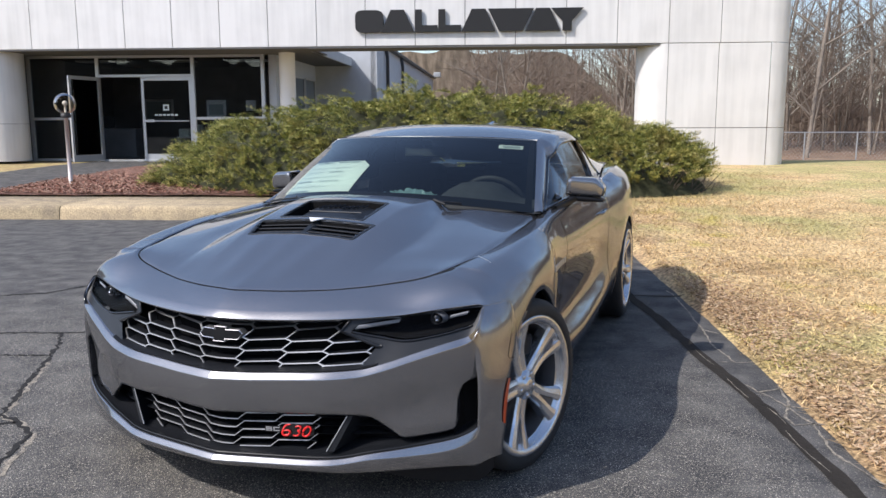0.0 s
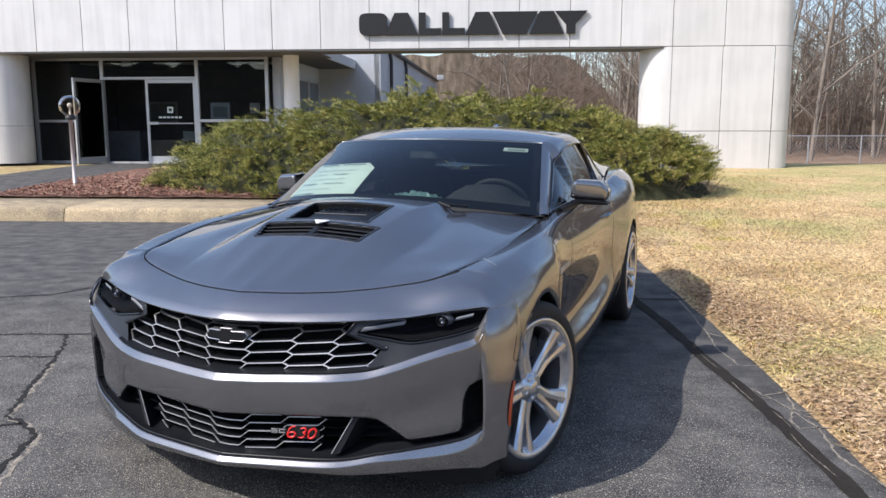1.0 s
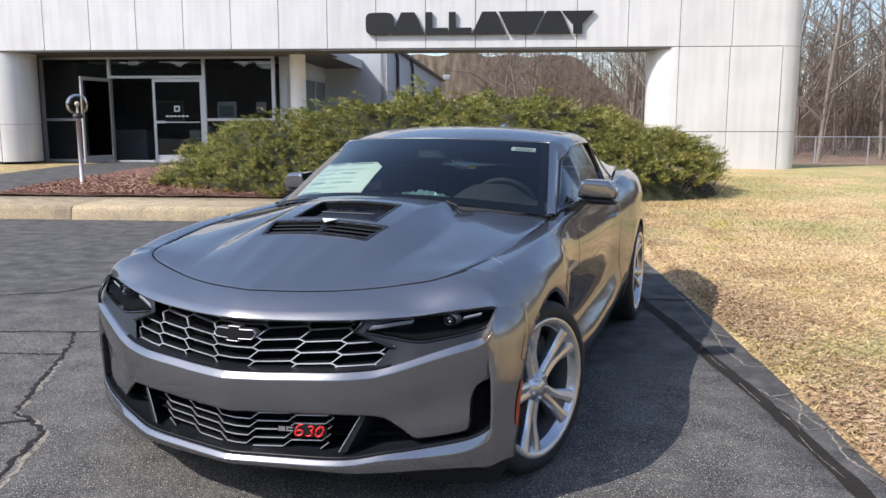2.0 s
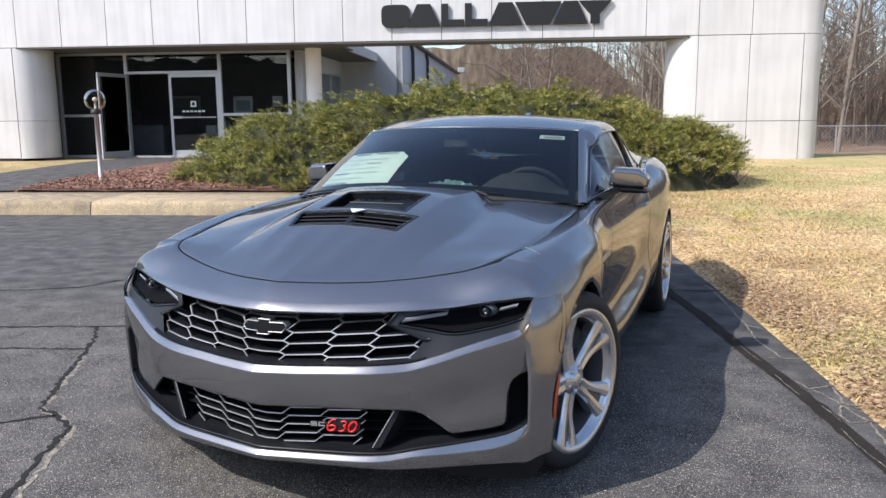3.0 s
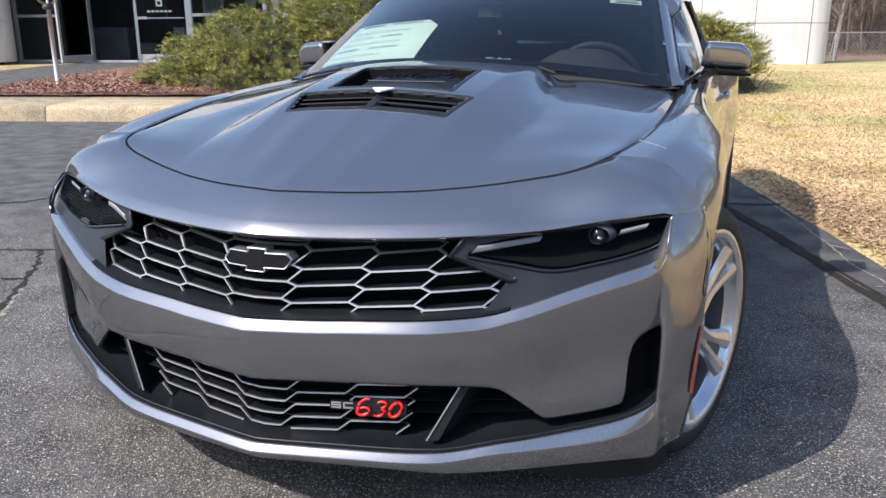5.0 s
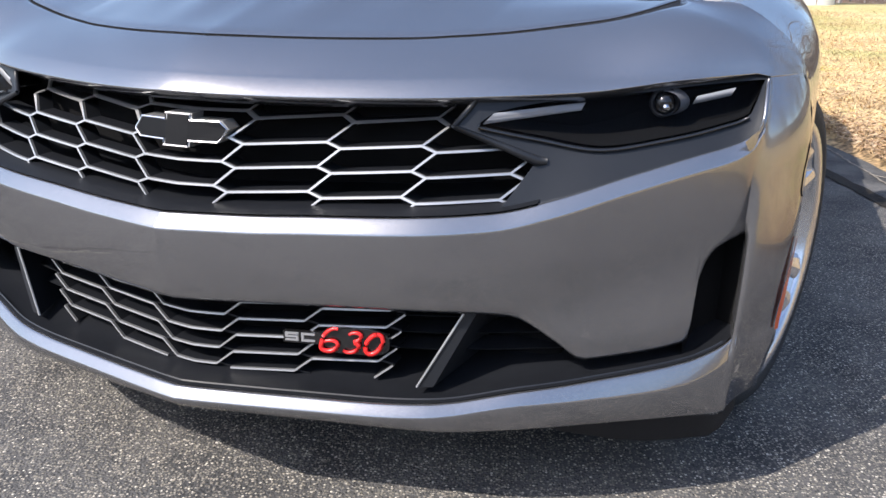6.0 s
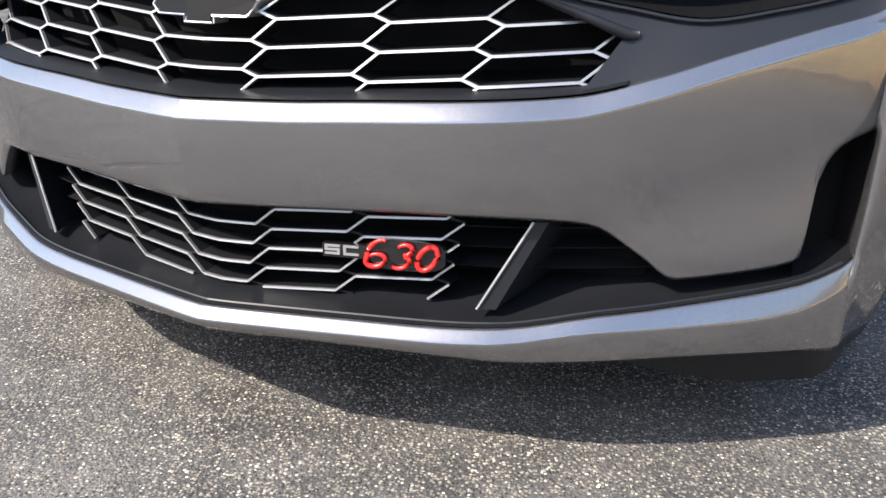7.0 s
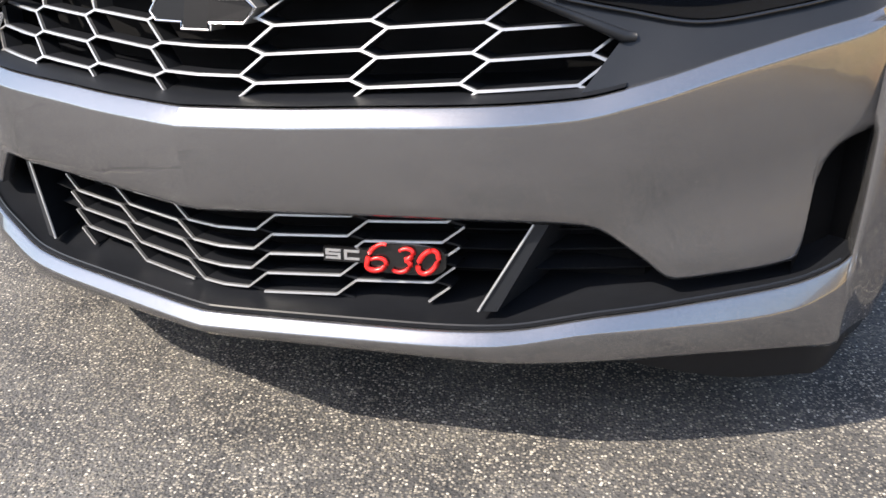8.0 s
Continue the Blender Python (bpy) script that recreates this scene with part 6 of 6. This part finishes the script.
for k, (w_, h_) in enumerate(((.3, .22), (.22, .34), (.34, .18))):
    bx = thing("cardboard_box", "plain pale box on the display shelf", "box", FAC)
    part("carton", box((-13.25 + .4 * k, 3.25, 1.02), (-13.25 + .4 * k + w_, 3.55, 1.02 + h_), .01), PAPER, bx)
art = thing("framed_picture", "framed picture on the lobby wall", "picture", FAC)
part("frame", box((-15.9, 6.94, 1.5), (-14.9, 6.99, 2.2), .01), WHITE, art)
part("image", box((-15.82, 6.93, 1.58), (-14.98, 6.938, 2.12)), INK, art)
for k in range(3):
    cl = thing("ceiling_panel", "pale ceiling light panel, unlit", "lamp", FAC)
    part("diffuser", box((-16.2 + 2.2 * k, 3.2, 3.16), (-15.0 + 2.2 * k, 3.8, 3.20), .008), WHITE, cl)
chair = thing("office_chair", "blue office chair behind the glass", "chair", FAC)
BLUE = material("blue_cloth", (0.02, 0.06, 0.25), .8, vary=.2, scale=30)
part("seat", box((-15.9, 2.6, .80), (-15.45, 3.05, .88), .03), BLUE, chair)
part("backrest", box((-15.88, 3.02, .95), (-15.47, 3.08, 1.4), .03), BLUE, chair)
part("post", tube([(-15.67, 2.83, .42), (-15.67, 2.83, .8)], .03), FLASHING, chair)
# round column by the entrance, the side wall and the rear wing
WHITEPAINT = material("white_column_paint", (0.80, 0.82, 0.84), .5, vary=.04, scale=6)
col = tagged(new("column"), "round white column under the soffit", "column", kind="structure")
col.matrix_world = FAC
part("shaft", tube([(-9.46, 1.25, .3), (-9.46, 1.25, 3.20)], .205, 28), WHITEPAINT, col, "", True)
wing = thing("side_building", "grey-blue rendered wing with a low sloping roof edge", "building", FAC)
part("wall", join(box((-10.1, 1.75, .3), (-9.9, 6.4, 3.4)), box((-10.1, 6.4, .2), (-7.92, 6.6, 4.0))), GREYWALL, wing)
part("long_wall", box((-8.1, 6.4, -.2), (-7.9, 28, 3.95)), GREYWALL, wing)
part("eaves", box((-8.15, 6.3, 3.9), (-7.75, 28.2, 4.02), .02), FLASHING, wing)
for y in (2.1, 3.5, 4.9):
    w = part("window", box((-9.93, y, 1.4), (-9.88, y + 1.2, 2.7)), PANE, wing)
    part("window_frame", join(box((-9.9, y - .05, 1.35), (-9.86, y, 2.75)), box((-9.9, y + 1.2, 1.35), (-9.86, y + 1.25, 2.75)), box((-9.9, y, 2.7), (-9.86, y + 1.2, 2.75)), box((-9.9, y, 1.35), (-9.86, y + 1.2, 1.4))), ALUMINIUM, w)
part("canopy", box((-10.1, .9, 3.195), (-8.75, 6.72, 3.26), .008), SOFFIT, wing, "flat soffit over the recess, coloured dark for its shade")
part("canopy_fascia", box((-8.76, .92, 3.19), (-8.70, 6.76, 3.46), .008), GREYWALL, wing)
for y in (8.2, 12.5):
    part("downpipe", tube([(-7.85, y, 3.9), (-7.8, y, 3.6), (-7.8, y, .2)], .06, 8), FLASHING, wing)
fl = thing("floodlight", "small white floodlight on the roof edge", "lamp", FAC)
part("housing", box((-7.7, 26.0, 3.9), (-7.3, 26.35, 4.18), .04), METALPOST, fl)
part("bracket", tube([(-7.9, 26.2, 3.9), (-7.5, 26.2, 3.95)], .03), FLASHING, fl)

# globe lamp by the path
lp = thing("globe_lamp", "smoked glass globe lamp on a white steel post", "street lamp", FAC @ pose(-11.85, -5.35, .2))
part("post", tube([(0, 0, -.05), (0, 0, 1.32)], .037, 14), LAMPPOST, lp, "", True)
part("collar", lathe([(.0, 1.30), (.085, 1.31), (.09, 1.35), (.075, 1.39), (.0, 1.40)], 18, "z"), FLASHING, lp)
globe = part("globe", ball((0, 0, 1.56), .19, 24, 14), GLOBE, lp, "", True)
globe.visible_shadow = False
part("bulb", join(ball((0, 0, 1.57), .045, 12, 8), tube([(0, 0, 1.40), (0, 0, 1.53)], .02, 8)), WHITE, lp, "", True)

# ---- bare trees ----
def tree_geo(seed, height, spread, trunk_r, depth, thin=1.0):
    r = random.Random(seed)
    tv, tf, bv, bf = [], [], [], []

    def limb(p, d, L, rad, lev):
        vs, fs = (tv, tf) if lev == 0 else (bv, bf)
        n = 5 if lev == 0 else 3
        sides = 7 if lev == 0 else (4 if lev < 2 else 3)
        pts, rr, q, w = [p.copy()], [rad], p.copy(), d.copy()
        for i in range(n):
            w = (w + Vector((r.uniform(-1, 1), r.uniform(-1, 1), r.uniform(-.3, .6))) * (.12 if lev == 0 else .3)).normalized()
            q = q + w * (L / n)
            pts.append(q.copy())
            rr.append(rad * (1 - (.68 if lev == 0 else .8) * (i + 1) / n))
        g = tube(pts, rr, sides, False)
        o = len(vs)
        vs.extend(g[0])
        fs.extend([tuple(i + o for i in f) for f in g[1]])
        if lev >= depth:
            return
        kids = (16 if lev == 0 else 7 if lev == 1 else 5)
        for k in range(kids):
            t = r.uniform(.14 if lev == 0 else .15, .98)
            i = min(int(t * n), n - 1)
            s = pts[i] + (pts[i + 1] - pts[i]) * (t * n - i)
            az = r.uniform(0, 6.283)
            up = r.uniform(-.15, 1.0)
            dd = (w * .55 + Vector((math.cos(az), math.sin(az), up * .8)) * spread).normalized()
            limb(s, dd, L * r.uniform(.28, .5) * (1 if lev else .9), rr[i] * .5 * thin, lev + 1)
    limb(Vector((0, 0, -.3)), Vector((r.uniform(-.06, .06), r.uniform(-.06, .06), 1)).normalized(), height, trunk_r, 0)
    return (tv, tf), (bv, bf)


protos = []
for i, (h, sp, tr, dp) in enumerate([(13, .95, .085, 3), (11, 1.1, .06, 3), (15, .9, .10, 3), (9, 1.2, .045, 3), (12, 1.0, .07, 3)]):
    t = thing("bare_tree", "tall leafless tree with grey-brown bark", "tree", group="woodland trees")
    tg, bg = tree_geo(100 + i, h, sp, tr, dp)
    part("trunk", tg, BARK, t, "", True)
    part("crown", bg, TWIG if i % 2 else BARK, t)
    protos.append(t)
r = random.Random(21)
spots = []
for k in range(66):
    lx = r.uniform(-4.5, 40) if k % 3 else r.uniform(3, 18)
    spots.append((lx, r.uniform(21, 46)))
for k in range(26):
    spots.append((r.uniform(2.5, 26), r.uniform(17, 36)))
for k in range(34):
    spots.append((r.uniform(15, 32), r.uniform(-45, 14)))
for k in range(20):
    spots.append((r.uniform(10.5, 17), r.uniform(-20, 3)))
for k in range(24):
    a = r.uniform(math.pi * .75, math.pi * 1.8)
    spots.append((-14 + r.uniform(44, 58) * math.cos(a), -6 + r.uniform(44, 58) * math.sin(a)))
for k, (lx, ly) in enumerate(spots):
    m = FAC @ pose(lx, ly, ground_z(lx, ly) - .05, 0, 0, r.uniform(0, 360))
    if k < len(protos):
        protos[k].matrix_basis = m
    else:
        copy_thing(protos[k % len(protos)], m)
# thicket of saplings behind the trees
tv, tf = [], []
for k in range(1700):
    lx, ly = r.uniform(-6.3, 60), r.uniform(26, 60)
    h = r.uniform(3.5, 9.5)
    b = Vector((lx, ly, -.1))
    lean = Vector((r.uniform(-.14, .14), r.uniform(-.14, .14), 1))
    parts_ = [tube([b, b + lean * h * .5, b + lean * h + Vector((r.uniform(-.3, .3), 0, 0))], [.042, .028, .01], 3, False)]
    for q in range(14):
        s = b + lean * h * r.uniform(.12, .98)
        d = Vector((r.uniform(-1, 1), r.uniform(-1, 1), r.uniform(-.1, .9))).normalized() * r.uniform(.5, 1.9)
        parts_.append(tube([s, s + d * .5 + Vector((0, 0, .06)), s + d], [.017, .012, .006], 3, False))
    for g in parts_:
        o = len(tv)
        tv.extend(g[0])
        tf.extend([tuple(i + o for i in f) for f in g[1]])
th = part("thicket", (tv, tf), TWIG)
th.matrix_world = FAC
tagged(th, "dense reddish-brown leafless thicket", "woods", kind="stuff")
wood = [[(x, 62 + 3 * math.sin(x * .1), (z * (1 - .66 * step(1, 10, x)) if z > 0 else z) * (1 + .12 * noise.noise((x * .3, z, 4)))) for x in np.linspace(-30, 110, 220)] for z in (-1, 1.5, 4.2, 8.2)]
FARWOOD = material("far_wood", (0.25, 0.185, 0.15), .95)
_n, _l = FARWOOD.node_tree.nodes, FARWOOD.node_tree.links
_mp, _t, _r = _n.new("ShaderNodeMapping"), _n.new("ShaderNodeTexNoise"), _n.new("ShaderNodeValToRGB")
_mp.inputs["Scale"].default_value = (2.2, 2.2, .7)
_t.inputs["Scale"].default_value, _t.inputs["Detail"].default_value = 1.0, 9
_r.color_ramp.elements[0].position, _r.color_ramp.elements[0].color = .34, (0.12, 0.095, 0.07, 1)
_r.color_ramp.elements[1].position, _r.color_ramp.elements[1].color = .68, (0.28, 0.225, 0.17, 1)
_l.new(_n["Texture Coordinate"].outputs["Object"], _mp.inputs[0])
_l.new(_mp.outputs[0], _t.inputs["Vector"])
_l.new(_t.outputs["Fac"], _r.inputs[0])
_l.new(_r.outputs[0], _n["Principled BSDF"].inputs["Base Color"])
setting("backdrop", sheet(wood), FARWOOD, "hazy brown far woodland", "woods")
setting("side_backdrop", sheet([[(36 + 2 * math.sin(y * .2), y, z * (1 + .15 * noise.noise((y * .3, z, 7)))) for y in np.linspace(-90, 60, 120)] for z in (-1, 1.2, 2.6, 4.2)]), FARWOOD, "hazy brown woodland beside the lawn", "woods")
far_ring = [[(-14 + 62 * math.cos(a), -6 + 62 * math.sin(a), z * (1 + .18 * noise.noise((a * 9, z, 3)) + .1 * noise.noise((a * 40, z, 5)))) for a in np.linspace(math.pi * .62, math.pi * 1.80, 240)] for z in (-1, 2, 5, 8.5)]
setting("far_backdrop", sheet(far_ring), FARWOOD, "hazy brown woodland behind the car park", "woods")
setting("leaf_litter", sheet([[(x, y, ground_z(x, y) + .02) for x in np.concatenate([np.arange(-6.4, 60, 4)])] for y in np.arange(12.6, 64, 2)]), FIELD, "brown leaf litter under the trees", "ground")

# chain-link fence
PAVING = patchy_material("grey_drive", ((0.26, 0.25, 0.24), (0.22, 0.21, 0.2), (0.3, 0.29, 0.27)), (1, 4, 40), .9, .2, .004)
fence = thing("chain_link_fence", "low galvanised chain-link fence", "fence", FAC)
FY = 13.0
for x in np.arange(-2.0, 40, 2.0):
    part("post", tube([(x, FY, ground_z(x, FY) - .1), (x, FY, ground_z(x, FY) + 1.22)], .03, 8), METALPOST, fence)
part("top_rail", tube([(-2.0, FY, ground_z(3.2, FY) + 1.2), (40, FY, ground_z(20, FY) + 1.2)], .022, 8), METALPOST, fence)
part("bottom_wire", tube([(-2.0, FY, ground_z(3.2, FY) + .06), (40, FY, ground_z(20, FY) + .06)], .008, 5), METALPOST, fence)
wires = []
z0 = ground_z(10, FY) + .04
for x in np.arange(-2.0, 39, .16):
    for sgn in (1, -1):
        a, b = (x, FY, z0), (x + 1.16 * sgn, FY, z0 + 1.16)
        wires.append(tube([a, b], .0028, 3, False))
part("wire_mesh", join(*wires), METALPOST, fence)
setting("far_path", sheet([[(x, y, ground_z(x, y) + .02) for x in np.arange(-6.0, 44, 2)] for y in (5.0, 6.2, 7.4, 8.6, 9.8, 11, 12.4)]), PAVING, "pale grey asphalt drive beside the fence", "path")

# dry grass blades and fallen leaves
gv, gf = [], []
r = random.Random(31)
for _ in range(80000):
    x = EDGE_X - .03 + abs(r.gauss(0, 1)) * 2.2
    y = r.uniform(-19, -2.5)
    if x > 7:
        continue
    z = ground_z(x, y)
    a, L = r.uniform(0, 6.28), r.uniform(.03, .10)
    w, up = r.uniform(.002, .0055), r.uniform(.004, .04)
    c, s = math.cos(a), math.sin(a)
    o = len(gv)
    gv += [(x - s * w, y + c * w, z), (x + s * w, y - c * w, z), (x + c * L, y + s * L, z + up)]
    gf.append((o, o + 1, o + 2))
straw = part("grass_blades", (gv, gf), STRAW)
straw.matrix_world = FAC
tagged(straw, "dry straw-coloured grass blades", "grass", kind="stuff")
lv, lf = [], []
for k in range(13000):
    x, y = (EDGE_X + abs(r.gauss(.24, .26)), r.uniform(-17.5, -12.6)) if k % 5 < 3 else (EDGE_X + abs(r.gauss(0, 1)) * 1.1, r.uniform(-18.5, -6.5))
    if r.random() > .5 + .8 * noise.noise((x * 1.4, y * 1.1, 12)) or x > 4:
        continue
    z = ground_z(x, y) + .012
    a, L, w, t = r.uniform(0, 6.28), r.uniform(.007, .026), r.uniform(.004, .011), r.uniform(-.006, .016)
    c, s = math.cos(a), math.sin(a)
    o = len(lv)
    lv += [(x - c * L, y - s * L, z), (x - s * w, y + c * w, z + t), (x + c * L, y + s * L, z + .006), (x + s * w, y - c * w, z + t * .5)]
    lf.append((o, o + 1, o + 2, o + 3))
lit = part("fallen_leaves", (lv, lf), LEAFLITTER)
lit.matrix_world = FAC
tagged(lit, "scattered dead brown leaves on the lawn", "leaves", kind="stuff")
